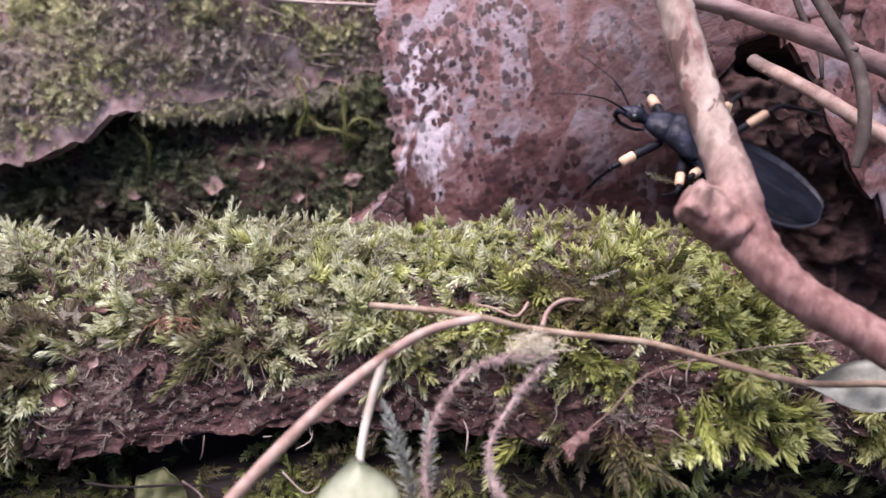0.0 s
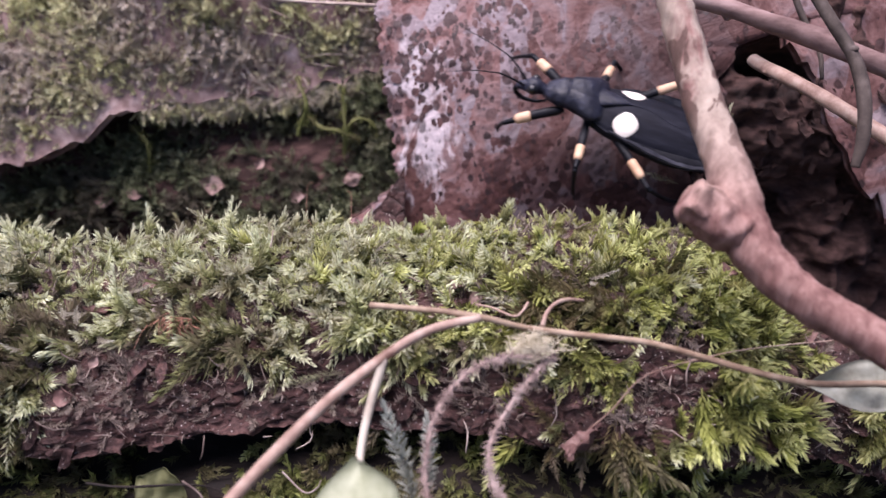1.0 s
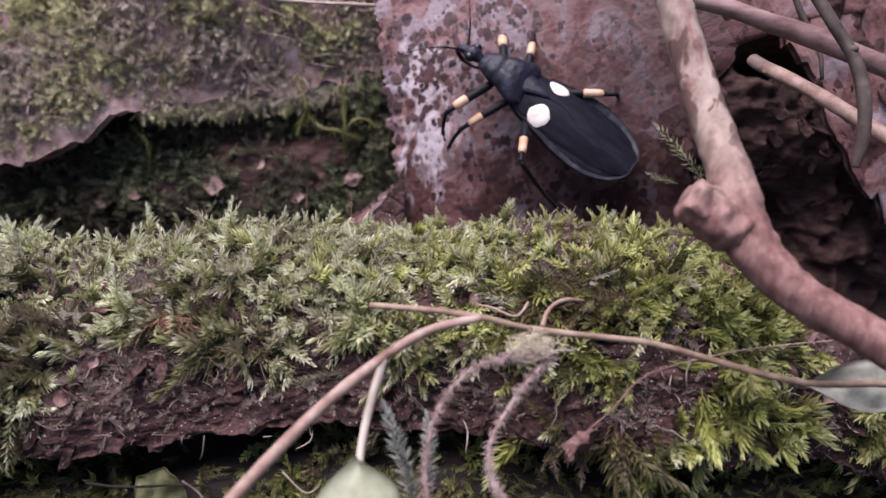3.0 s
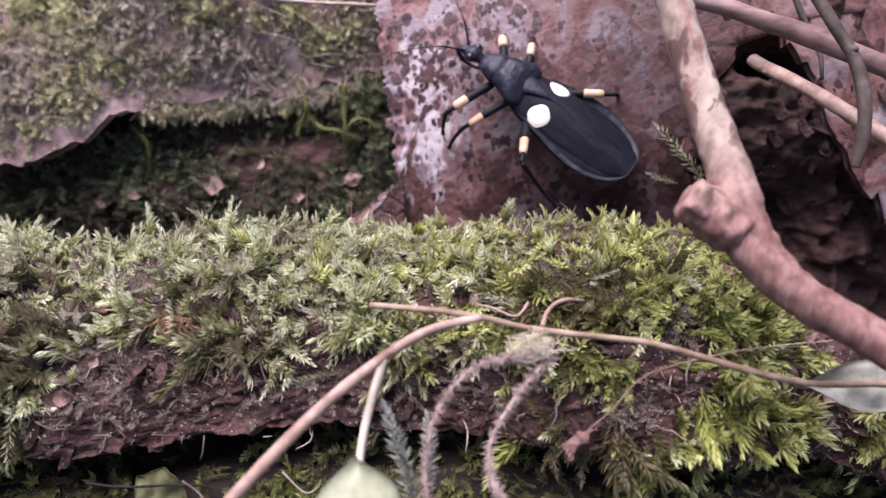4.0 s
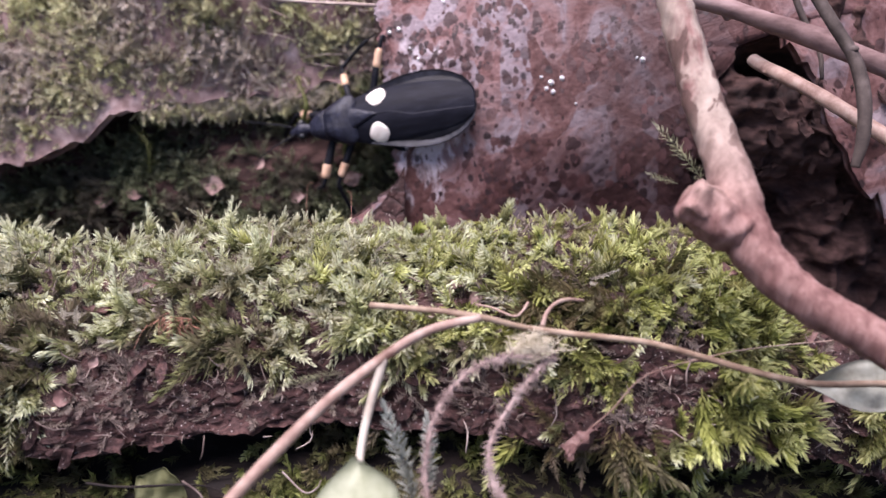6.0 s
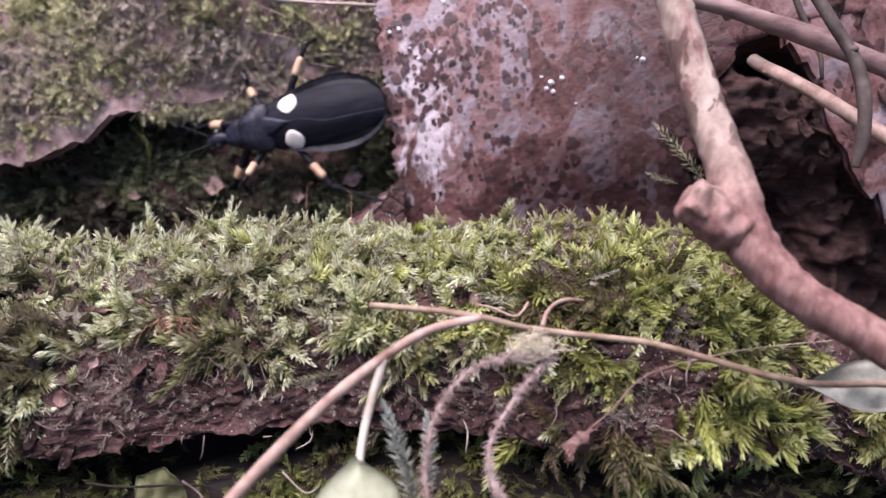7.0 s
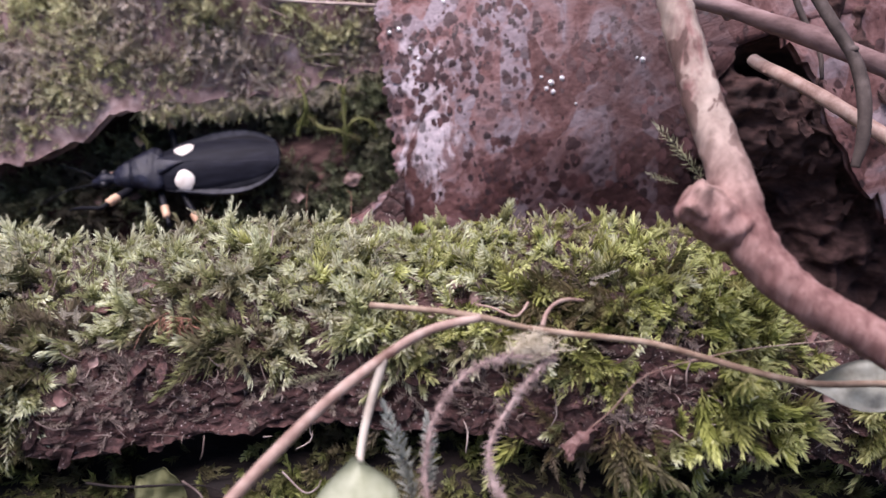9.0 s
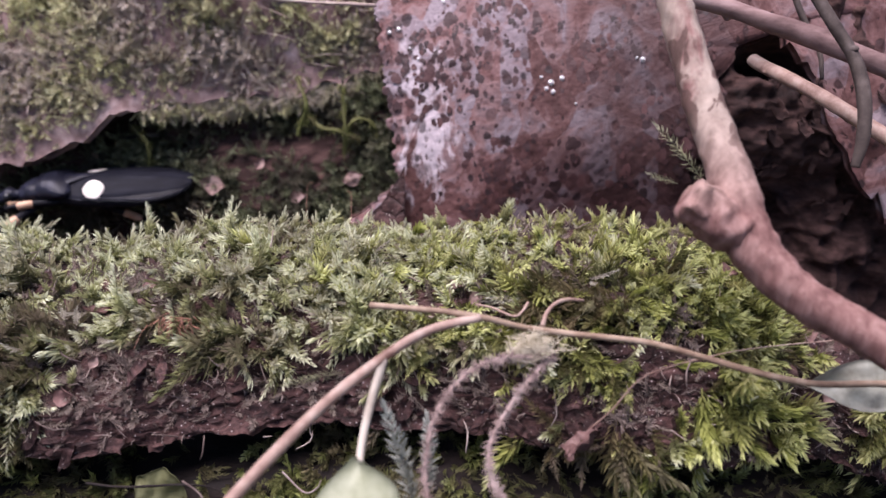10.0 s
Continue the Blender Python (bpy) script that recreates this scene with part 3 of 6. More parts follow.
WISP = [shoot(4.5, 36, 1.5, 0.105, b, 0.75, 200 + k) for k, b in enumerate((0.3, 0.6, 0.1, 0.8))]


def front_normal(a):
    an = np.radians(a)
    return np.stack([0 * an, -np.cos(an), np.sin(an)], -1)


# patches of the front log where the bark lies bare: x, angle, their half sizes, how bare
BARE = [(-41, 46, 10, 17, 1.5), (-25, 40, 13, 9, 1.4), (-12, 43, 13, 11, 1.4), (3, 42, 11, 10, 1.2), (-53, 36, 7, 8, 1.2), (34, 26, 12, 5, 0.6), (-10, 57, 4.5, 5, 1.0), (4, 55, 6, 5, 0.9), (-31, 86, 3.5, 6, 0.9),
        (7.5, 70, 6, 5, 0.9), (22, 80, 4.5, 4, 0.8), (24, 36, 8, 6, 0.8), (47, 58, 7, 14, 1.0), (-50, 98, 7, 8, 0.55), (-47, 78, 8, 11, 0.7), (-56, 70, 5, 12, 0.45), (30, 60, 3, 4, 0.6), (14, 78, 4, 4, 0.5)]


def front_moss():
    r = np.random.default_rng(3)
    # tufts: a few shoots that lie the same way
    n = 7600
    x, a = r.uniform(-82, 84, n), r.uniform(15, 126, n)
    patch = fbm(x * 0.07, a * 0.05, 0, 81, 3)
    clump = fbm(x * 0.22, a * 0.13, 0, 82, 2)
    bare = sum(w * np.exp(-(((x - bx) / rx) ** 2 + ((a - ba) / ra) ** 2) ** 2) for bx, ba, rx, ra, w in BARE)
    right = smooth(20, 36, x)
    chance = 0.72 + 0.4 * patch + (0.7 + 0.4 * right) * clump - bare - 1.2 * smooth(43, 51, x) * smooth(75, 55, a) - 0.35 * smooth(44, 30, a) - 0.4 * smooth(22, 30, x) * smooth(42, 32, a)
    keep = (r.uniform(0, 1, n) < np.clip(chance, 0.0, 0.95)) & ~((x > 43) & (a > 62)) & (a > front_edge(x) + 1)
    x, a = x[keep], a[keep]
    lay = np.stack([1.0 * fbm(x * 0.1, a * 0.08, 0, 84, 2), -0.5 + 0 * x, -0.5 * smooth(75, 25, a) * (1 - 0.5 * smooth(20, 34, x))], -1)
    d = (0.3 - 0.12 * smooth(80, 100, a))[:, None] * front_normal(a) + lay + r.normal(0, 0.5, (len(x), 3))
    size = np.clip(np.exp(r.normal(-0.52, 0.4, len(x))), 0.25, 1.3) * (1 - (0.3 + 0.28 * smooth(-5, 5, x)) * smooth(78, 102, a))
    # tone also carries light from above: paler on top, duller low down
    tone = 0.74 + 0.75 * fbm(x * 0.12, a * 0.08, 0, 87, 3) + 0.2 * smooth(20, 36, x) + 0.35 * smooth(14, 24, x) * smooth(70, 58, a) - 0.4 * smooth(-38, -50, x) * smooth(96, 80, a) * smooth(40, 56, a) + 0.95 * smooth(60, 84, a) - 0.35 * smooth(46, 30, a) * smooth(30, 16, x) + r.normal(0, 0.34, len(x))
    each = r.integers(2, 7, len(x))
    pick = np.repeat(np.arange(len(x)), each)
    m = len(pick)
    x, a = x[pick] + r.normal(0, 0.85, m), a[pick] + r.normal(0, 1.9, m)
    keep = a > front_edge(x) + 0.5
    x, a, pick = x[keep], a[keep], pick[keep]
    m = len(pick)
    clump = fbm(x * 0.22, a * 0.13, 0, 82, 2)
    place = front(x, a, front_bumps(x, a) - 0.5 + 0.9 * np.clip(clump, 0, 1) + 0.6 * smooth(78, 95, a))
    d = d[pick] + r.normal(0, 0.2, (m, 3))
    size = size[pick] * r.uniform(0.7, 1.15, m)
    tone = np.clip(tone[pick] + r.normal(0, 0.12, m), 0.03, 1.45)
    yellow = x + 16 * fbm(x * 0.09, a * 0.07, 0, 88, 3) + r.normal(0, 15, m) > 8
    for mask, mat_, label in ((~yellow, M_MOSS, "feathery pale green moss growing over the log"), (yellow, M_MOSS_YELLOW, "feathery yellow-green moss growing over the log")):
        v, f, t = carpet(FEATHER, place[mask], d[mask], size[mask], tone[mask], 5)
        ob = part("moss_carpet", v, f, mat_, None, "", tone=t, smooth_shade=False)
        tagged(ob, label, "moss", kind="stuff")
    # short dead growth and threads between the shoots
    n = 3600
    x, a = r.uniform(-78, 70, n), r.uniform(36, 122, n)
    x[:900] = r.uniform(-80, -34, 900)
    a[:900] = r.uniform(40, 86, 900)
    spot = r.integers(0, len(BARE), 1300)
    x[900:2200] = np.array([b[0] for b in BARE])[spot] + r.normal(0, 0.45, 1300) * np.array([b[2] for b in BARE])[spot]
    a[900:2200] = np.array([b[1] for b in BARE])[spot] + r.normal(0, 0.45, 1300) * np.array([b[3] for b in BARE])[spot]
    inside = a > front_edge(x) + 4
    x, a = x[inside], a[inside]
    n = len(x)
    place = front(x, a, front_bumps(x, a) - 0.2)
    d = 0.45 * front_normal(a) + r.normal(0, 0.6, (n, 3))
    v, f, t = carpet(WISP, place, d, r.uniform(0.25, 0.75, n), r.uniform(0.0, 0.7, n), 8)
    ob = part("moss_litter", v, f, M_LITTER, None, "", tone=t, smooth_shade=False)
    tagged(ob, "brown and grey withered moss between green shoots", "moss", kind="stuff")
    threads = []
    for k in range(520):
        x, a = r.uniform(-80, 85), r.uniform(28, 118)
        c = front(x, a, float(front_bumps(np.array(x), np.array(a))) + r.uniform(0.2, 2.4))
        d = r.normal(0, 1, 3) * r.uniform(0.8, 2.4)
        threads.append(tube(spline([c - d * 0.5, c + r.normal(0, 0.35, 3), c + d * 0.5], 5), np.array([0.04, 0.07, 0.08, 0.06, 0.02]) * r.uniform(0.8, 1.8), 4))
    v, f = merge(*threads)
    ob = part("plant_threads", v, f, M_THREAD)
    tagged(ob, "fine dry threads strewn over the moss", "plant litter", kind="stuff")
    # damp moss under the broken edge, coloured darker for the shade there
    n = 7000
    x, a = r.uniform(-75, 75, n), r.uniform(-34, 26, n)
    patch = fbm(x * 0.06, a * 0.05, 0, 89, 3) + 0.5 * smooth(-16, -30, x) + 0.35 * np.exp(-((x + 2) / 14) ** 2) + 0.4 * smooth(18, 28, x)
    keep = (r.uniform(0, 1, n) < 0.35 + 0.9 * patch) & (a < front_edge(x) - 9)
    ex, ea = r.uniform(-80, -54, 300), r.uniform(30, 52, 300)
    x, a = np.concatenate([x[keep], ex]), np.concatenate([a[keep], ea])
    place = front(x, a, np.where(a > front_edge(x), front_bumps(x, a) - 0.4, inner_lift(x, a) - 0.3))
    d = 0.6 * front_normal(a) + np.array([[0, -0.3, 0.25]]) + r.normal(0, 0.4, (len(x), 3))
    tone = np.clip(0.6 + 0.7 * fbm(x * 0.12, a * 0.1, 0, 86, 3) + r.normal(0, 0.2, len(x)), 0.05, 1.3)
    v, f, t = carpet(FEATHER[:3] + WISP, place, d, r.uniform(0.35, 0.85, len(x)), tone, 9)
    ob = part("moss_carpet", v, f, M_MOSS_SHADE, None, "", tone=t, smooth_shade=False)
    tagged(ob, "damp green moss below the bark edge, darkened for shade", "moss", kind="stuff")


def trunk_moss():
    r = np.random.default_rng(4)
    # tufts on the bark and in the hollow
    n = 5600
    x, s = r.uniform(-90, -8, n), r.uniform(-24, 40, n)
    low = ledge_line(x)
    above = s > low + 0.4
    patch = fbm(x * 0.13, s * 0.13, 0, 91, 3)
    ledge = smooth(-52, -62, x) * smooth(4.5, 1.5, s - low) * smooth(-1, 0, s - low)
    keep = (r.uniform(0, 1, n) < np.where(above, 0.52 + 0.95 * patch + 0.35 * smooth(-45, -60, x), 0.6 + 0.8 * patch) - 0.9 * ledge) & (above | (s < low - 2))
    x, s = x[keep], s[keep]
    size = np.exp(r.normal(-0.45, 0.38, len(x)))
    tone = 0.68 + 1.1 * fbm(x * 0.1, s * 0.1, 0, 97, 3) + r.normal(0, 0.3, len(x))
    way = r.normal(0, 0.5, (len(x), 3))
    pick = np.repeat(np.arange(len(x)), r.integers(3, 7, len(x)))
    m = len(pick)
    x, s = x[pick] + r.normal(0, 0.8, m), s[pick] + r.normal(0, 0.8, m)
    low = ledge_line(x)
    above = s > low + 0.2
    keep = above | (s < low - 1.5)
    x, s, low, above, pick = x[keep], s[keep], low[keep], above[keep], pick[keep]
    m = len(pick)
    place = trunk(x, s, np.where(above, left_lift(x, s, low) - 0.2, core_lift(x, s) - 0.3))
    a = radians(TA) + s / TR
    normal = np.stack([0 * x, -np.cos(a), np.sin(a)], -1)
    edge = above * smooth(3.5, 0, s - low)
    d = 0.4 * normal + np.stack([0 * x, 0 * x, 0.1 - 1.1 * edge], -1) + way[pick] + r.normal(0, 0.25, (m, 3))
    size = np.clip(size[pick] * r.uniform(0.7, 1.15, m), 0.25, 1.15) * np.where(above, 0.85 - 0.25 * smooth(12, 2, s - low), 1.1)
    tone = np.clip(tone[pick] + r.normal(0, 0.15, m), 0.0, 1.25)
    # a fringe that hangs over the hollow
    hx = r.uniform(-57, -10, 900)
    hs = ledge_line(hx) + r.uniform(-0.6, 1.8, 900)
    place = np.concatenate([place, trunk(hx, hs, left_lift(hx, hs, ledge_line(hx)) + r.uniform(-1.5, 0.3, 900))])
    d = np.concatenate([d, np.stack([r.normal(0, 0.45, 900), -0.3 + r.normal(0, 0.25, 900), -0.8 + r.normal(0, 0.25, 900)], -1)])
    size, tone = np.concatenate([size, r.uniform(0.45, 0.9, 900)]), np.concatenate([tone, r.uniform(0.2, 1.0, 900)])
    above = np.concatenate([above, np.ones(900, bool)])
    for mask, mat_, label in ((above, M_MOSS_OLD, "dull olive moss matted over the old bark"), (~above, M_HOLLOW_SHADE, "green moss in the damp hollow, darkened for shade")):
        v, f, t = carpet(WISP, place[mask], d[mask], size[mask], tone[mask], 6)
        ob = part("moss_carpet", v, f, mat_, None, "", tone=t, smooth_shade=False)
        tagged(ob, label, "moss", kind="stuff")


def trunk_litter():
    """Pale dry fibres lying across the mossy bark."""
    r = np.random.default_rng(14)
    threads = []
    for k in range(80):
        x, s = r.uniform(-88, -10), r.uniform(-1, 36)
        low = float(ledge_line(np.array(x)))
        if s < low + 1:
            continue
        lift = float(left_lift(np.array(x), np.array(s), low)) + r.uniform(0.4, 2.4)
        dx, ds = r.normal(0, 1.7), r.normal(0, 1.2)
        p = np.array([trunk(x - dx, s - ds, lift), trunk(x, s + r.normal(0, 0.3), lift + 0.4), trunk(x + dx, s + ds, lift)])
        threads.append(tube(spline(p, 5), np.array([0.04, 0.07, 0.085, 0.06, 0.02]) * r.uniform(0.6, 1.5), 4))
    v, f = merge(*threads)
    ob = part("plant_threads", v, f, M_STRAW)
    tagged(ob, "pale dry fibres strewn over the mossy trunk", "plant litter", kind="stuff")


front_moss()
trunk_moss()
trunk_litter()

# ---- twigs and stems ----
M_STEM_RED = earthy("tan_stem", (0.10, 0.056, 0.036), (0.23, 0.16, 0.11), (0.4, 0.32, 0.24), 400, 55, 0.6, 0.0001)
M_GREY = earthy("grey_dead_wood", (0.085, 0.047, 0.043), (0.21, 0.135, 0.124), (0.35, 0.26, 0.245), 400, 70, 0.8, 0.0003, (0.4, 1, 1))
M_DARK = earthy("dark_twig_bark", (0.025, 0.018, 0.015), (0.06, 0.045, 0.038), (0.12, 0.095, 0.085), 420, 80, 0.75, 0.0002)
M_FUZZ = earthy("withered_fuzz", (0.18, 0.12, 0.105), (0.32, 0.235, 0.21), (0.46, 0.38, 0.35), 700, 100, 0.8, 0.0001)
M_FLUFF = earthy("pale_fluff", (0.36, 0.31, 0.21), (0.52, 0.46, 0.34), (0.66, 0.61, 0.49), 700, 100, 0.8, 0.0001)
M_FIBRE = earthy("orange_fibre", (0.16, 0.065, 0.04), (0.28, 0.13, 0.085), (0.42, 0.25, 0.19), 700, 100, 0.7, 0.0001)
M_SCRAP = earthy("dry_leaf_scrap", (0.11, 0.066, 0.055), (0.23, 0.15, 0.13), (0.38, 0.29, 0.26), 500, 100, 0.75, 0.0002)
M_RED_SCRAP = earthy("red_brown_scrap", (0.06, 0.03, 0.027), (0.14, 0.075, 0.066), (0.28, 0.19, 0.17), 600, 120, 0.75, 0.0003)
M_PETIOLE = earthy("pale_leaf_stalk", (0.3, 0.25, 0.2), (0.42, 0.37, 0.3), (0.52, 0.48, 0.4), 500, 90, 0.6, 0.0001)
M_DULL_LEAF = earthy("dull_leaf", (0.17, 0.165, 0.13), (0.28, 0.285, 0.235), (0.38, 0.39, 0.335), 450, 70, 0.45, 0.0001)
M_OLIVE_LEAF = earthy("olive_leaf", (0.08, 0.08, 0.034), (0.14, 0.142, 0.066), (0.21, 0.21, 0.11), 400, 70, 0.55, 0.0001)
M_SILVER = moss_material("silver_moss", (0.24, 0.24, 0.20), (0.25, 0.26, 0.22), (0.36, 0.38, 0.33), (0.5, 0.53, 0.47), 0.25, 0.2)
M_SILVER_OLIVE = moss_material("olive_moss", (0.2, 0.18, 0.12), (0.2, 0.2, 0.12), (0.33, 0.33, 0.19), (0.52, 0.52, 0.36), 0.25, 0.2)


def twig_of(name, path, radii, material, label, category, n=60, sides=12, rough=0.12, seed=1, group="", knots=()):
    p = spline(path, n)
    r = np.interp(np.linspace(0, 1, n), np.linspace(0, 1, len(radii)), radii)
    v, f = tube(p, r, sides, rough, seed)
    if not knots:
        return tagged(part(name, v, f, material, None, "", origin=tuple(p[-1])), label, category, group)
    ob = thing(name, tuple(p[-1]), label, category, group)
    part("stick", v - p[-1], f, material, ob)
    rr = np.random.default_rng(seed)
    for k in knots:
        i = int(k * (n - 1))
        d = rr.normal(0, 1, 3) * 0.5 + np.array((0, -0.8, 0.3))
        d /= np.linalg.norm(d)
        q = spline([p[i], p[i] + d * r[i] * 1.05, p[i] + d * r[i] * 1.5], 8)
        v, f = tube(q, r[i] * np.array([0.75, 0.72, 0.66, 0.58, 0.5, 0.42, 0.3, 0.1]), 10, 0.3, seed + i)
        part("knot", v - p[-1], f, material, ob, "small scarred knot")
    return ob


thick = spline([(25.8, -21.0, 100.5), (27.1, -24.5, 96.5), (30.4, -33.4, 85.0), (32.7, -40.0, 78.5), (33.6, -44.5, 74.2), (38.1, -49.4, 69.4), (49.3, -54.9, 63.8), (72, -62.5, 49.2)], 150)
thick_r = np.interp(np.linspace(0, 1, 150), [0, 0.12, 0.3, 0.42, 0.5, 0.58, 0.66, 0.8, 1], [1.8, 2.0, 2.2, 2.45, 3.05, 3.0, 2.6, 2.2, 2.2])
bent_twig = thing("bent_twig", (49.3, -54.4, 64.6), "bent pinkish brown twig with peeling bark and a knob", "twig")
o = np.array((49.3, -54.4, 64.6))
def gnarled(v, amount, scale):
    """Small bumps over a woody surface."""
    n = [fbm(v[:, 0] * scale + 9 * k, v[:, 1] * scale, v[:, 2] * scale, 61 + k, 3) for k in range(3)]
    return v + amount * np.stack(n, -1)


v, f = tube(thick - o, thick_r, 26, 0.10, 5)
v = gnarled(v, 0.16, 0.7)
part("stick", v, f, M_TWIG, bent_twig)
v, f = tube(spline([(33.8, -44.2, 74.0), (30.9, -44.4, 75.1), (28.6, -43.9, 76.8), (26.9, -43.5, 77.9)], 32) - o, np.interp(np.linspace(0, 1, 32), [0, 0.3, 0.5, 0.62, 0.8, 0.9, 0.96, 1.0], [3.0, 2.95, 2.7, 2.5, 2.55, 2.5, 2.2, 0.7]), 24, 0.14, 9)
v = gnarled(v, 0.42, 0.8)
part("broken_stub", v, f, M_TWIG, bent_twig, "stubby broken side shoot")

stem = thing("forked_plant", (57.7, -45.0, 53.0), "thin forked dry stem with a small green leaf", "stem")
o = np.array((57.7, -45.0, 53.0))
v, f = tube(spline([(-8.4, -47.0, 65.4), (-1.5, -48.1, 65.5), (4.2, -49.4, 65.4), (11.4, -48.5, 62.9), (24.0, -48.2, 60.9), (36.0, -49.6, 57.9), (43.9, -50.1, 56.4), (54.0, -49.8, 56.0), (75, -49, 53)], 90) - o, np.linspace(0.36, 0.43, 90), 10, 0.14, 3)
part("main_stem", v, f, M_STEM_RED, stem)
v, f = tube(spline([(4.2, -49.4, 65.4), (-1.5, -50.9, 64.7), (-6.4, -54.0, 63.4), (-13.2, -59.2, 60.3), (-21.5, -66.9, 55.0), (-30, -75, 48)], 60) - o, np.linspace(0.5, 0.72, 60), 10, 0.1, 4)
part("side_stem", v, f, M_STEM, stem)


def leaf_blade(length, width, curl, seed, n=26, m=11, thick=0.16):
    """A pointed leaf along +x with a midrib, from its stalk at the origin."""
    u, w = np.meshgrid(np.linspace(0, 1, n), np.linspace(-1, 1, m), indexing="ij")
    half = width * np.sin(np.pi * np.clip(u, 0.01, 0.99) ** 0.85) ** 1.35
    x, y = length * u, half * w * (1 + 0.05 * fbm(u * 7, 0 * u, seed, seed, 2))
    z = curl * length * u ** 2 + 0.35 * width * np.abs(w) ** 1.5 * 0.6 + 0.15 * fbm(x * 0.6, y * 0.6, 0, seed, 3)
    top = np.stack([x, y, z], -1)
    return shell(top, top - np.array([0, 0, thick]))


def turned(v, m):
    r = np.array(m.to_3x3())
    return np.asarray(v) @ r.T


v, f = leaf_blade(13, 5.5, -0.05, 3)
part("leaf", turned(v, pose(0, 0, 0, 0, 24, -88) @ pose(0, 0, 0, 30)) + np.array((-8.7, -61.6, 55.9)) - o, f, M_LEAF, stem, "small pale green leaf")
v, f = tube(spline([(-6.4, -54.0, 63.4), (-7.8, -57.4, 59.4), (-8.6, -60.0, 56.6), (-8.7, -61.9, 55.7)], 24) - o, np.linspace(0.55, 0.38, 24), 10, 0.1, 6)
part("leaf_stalk", v, f, M_PETIOLE, stem)

# twigs against the trunk
for k, (path, radii, mat_, label) in enumerate((
        ([(26, 7.0, 92.5), (37.9, 1.6, 89.6), (47.0, -0.9, 87.3), (57.7, -3.9, 84.1), (69.1, -7.2, 80.3), (90, -12, 74)], [1.15, 1.3, 1.42, 1.55, 1.65, 1.75], M_GREY, "grey-brown dead twig leaning on the trunk"),
        ([(49.0, 0.5, 80.2), (50.0, -1.5, 79.8), (53.7, -9.3, 78.8), (58.5, -17.4, 76.8), (68, -30, 72)], [0.95, 1.05, 1.05, 1.1, 1.15], M_STEM, "short pinkish twig with a snapped end"),
        ([(46.5, -8.0, 99), (49.5, -11.9, 94.2), (52.4, -15.6, 89.8), (54.9, -19.2, 85.5), (55.5, -22.8, 81.3), (55.3, -25.2, 77.1), (54.6, -26.5, 73.5)], [0.75, 0.8, 0.85, 0.9, 0.9, 0.85, 0.6], M_DARK, "dark curved twig hanging before the trunk"),
        ([(54.5, 8.2, 92.5), (55.8, 5.9, 89.1), (57.6, 3.7, 85.2), (59.3, 0.4, 81.6), (59.3, -2.8, 78.0)], [0.5, 0.5, 0.5, 0.45, 0.3], M_DARK, "thin dark rootlet on the bark"))):
    twig_of("twig", path, radii, mat_, label, "twig", 70, 14, 0.12, 21 + k, "", ((0.32, 0.58), (0.3,), (0.45,), (0.6,))[k])

# hairy withered tendrils
for k, (path, mat_) in enumerate((
        ([(12.3, -52.4, 62.1), (7.2, -53.2, 62.8), (3.4, -54.6, 62.3), (0.4, -56.8, 60.5), (-1.3, -59.4, 58.0), (-1.9, -62.5, 54.6), (-1.4, -64.9, 52.4), (-1, -68, 48)], M_STEM),
        ([(12.3, -52.2, 62.4), (9.6, -54.3, 60.7), (6.8, -57.0, 58.2), (5.0, -59.5, 55.7), (5.2, -62.1, 53.4), (6.8, -64.1, 51.8), (9, -67, 48)], M_STEM))):
    r = np.random.default_rng(40 + k)
    p = spline(path, 80)
    core = tube(p, np.linspace(0.15, 0.24, 80), 6, 0.3, k)
    hairs = [core]
    for q in range(950):
        c = p[r.integers(0, 79)]
        d = r.normal(0, 1, 3)
        d = d / np.linalg.norm(d) * r.uniform(0.35, 1.25)
        hairs.append(tube(np.array([c, c + d * 0.6 + (0, 0, -0.05), c + d + (0, 0, -0.2)]), [0.065, 0.045, 0.015], 4))
    v, f = merge(*hairs)
    tagged(part("tendril", v, f, M_FUZZ, None, "", origin=tuple(p[0])), "withered hairy pinkish tendril hanging from the stem", "plant", "withered tendrils")
r = np.random.default_rng(50)
web = []
for q in range(330):
    c = np.array((9.9, -51.8, 62.8)) + r.normal(0, 1, 3) * ((1.4, 0.8, 0.9) if q % 2 else (0.7, 0.4, 0.6))
    d = r.normal(0, 1, 3) * (1.6, 0.8, 0.8)
    web.append(tube(np.array([c - d * 0.5, c + r.normal(0, 0.2, 3), c + d * 0.5]), [0.03, 0.055, 0.03], 4))
v, f = merge(*web)
tagged(part("fluff_tuft", v, f, M_FLUFF, None, "", origin=(9.9, -51.4, 63.0)), "pale tuft of dry fluff caught on the stem", "fluff")

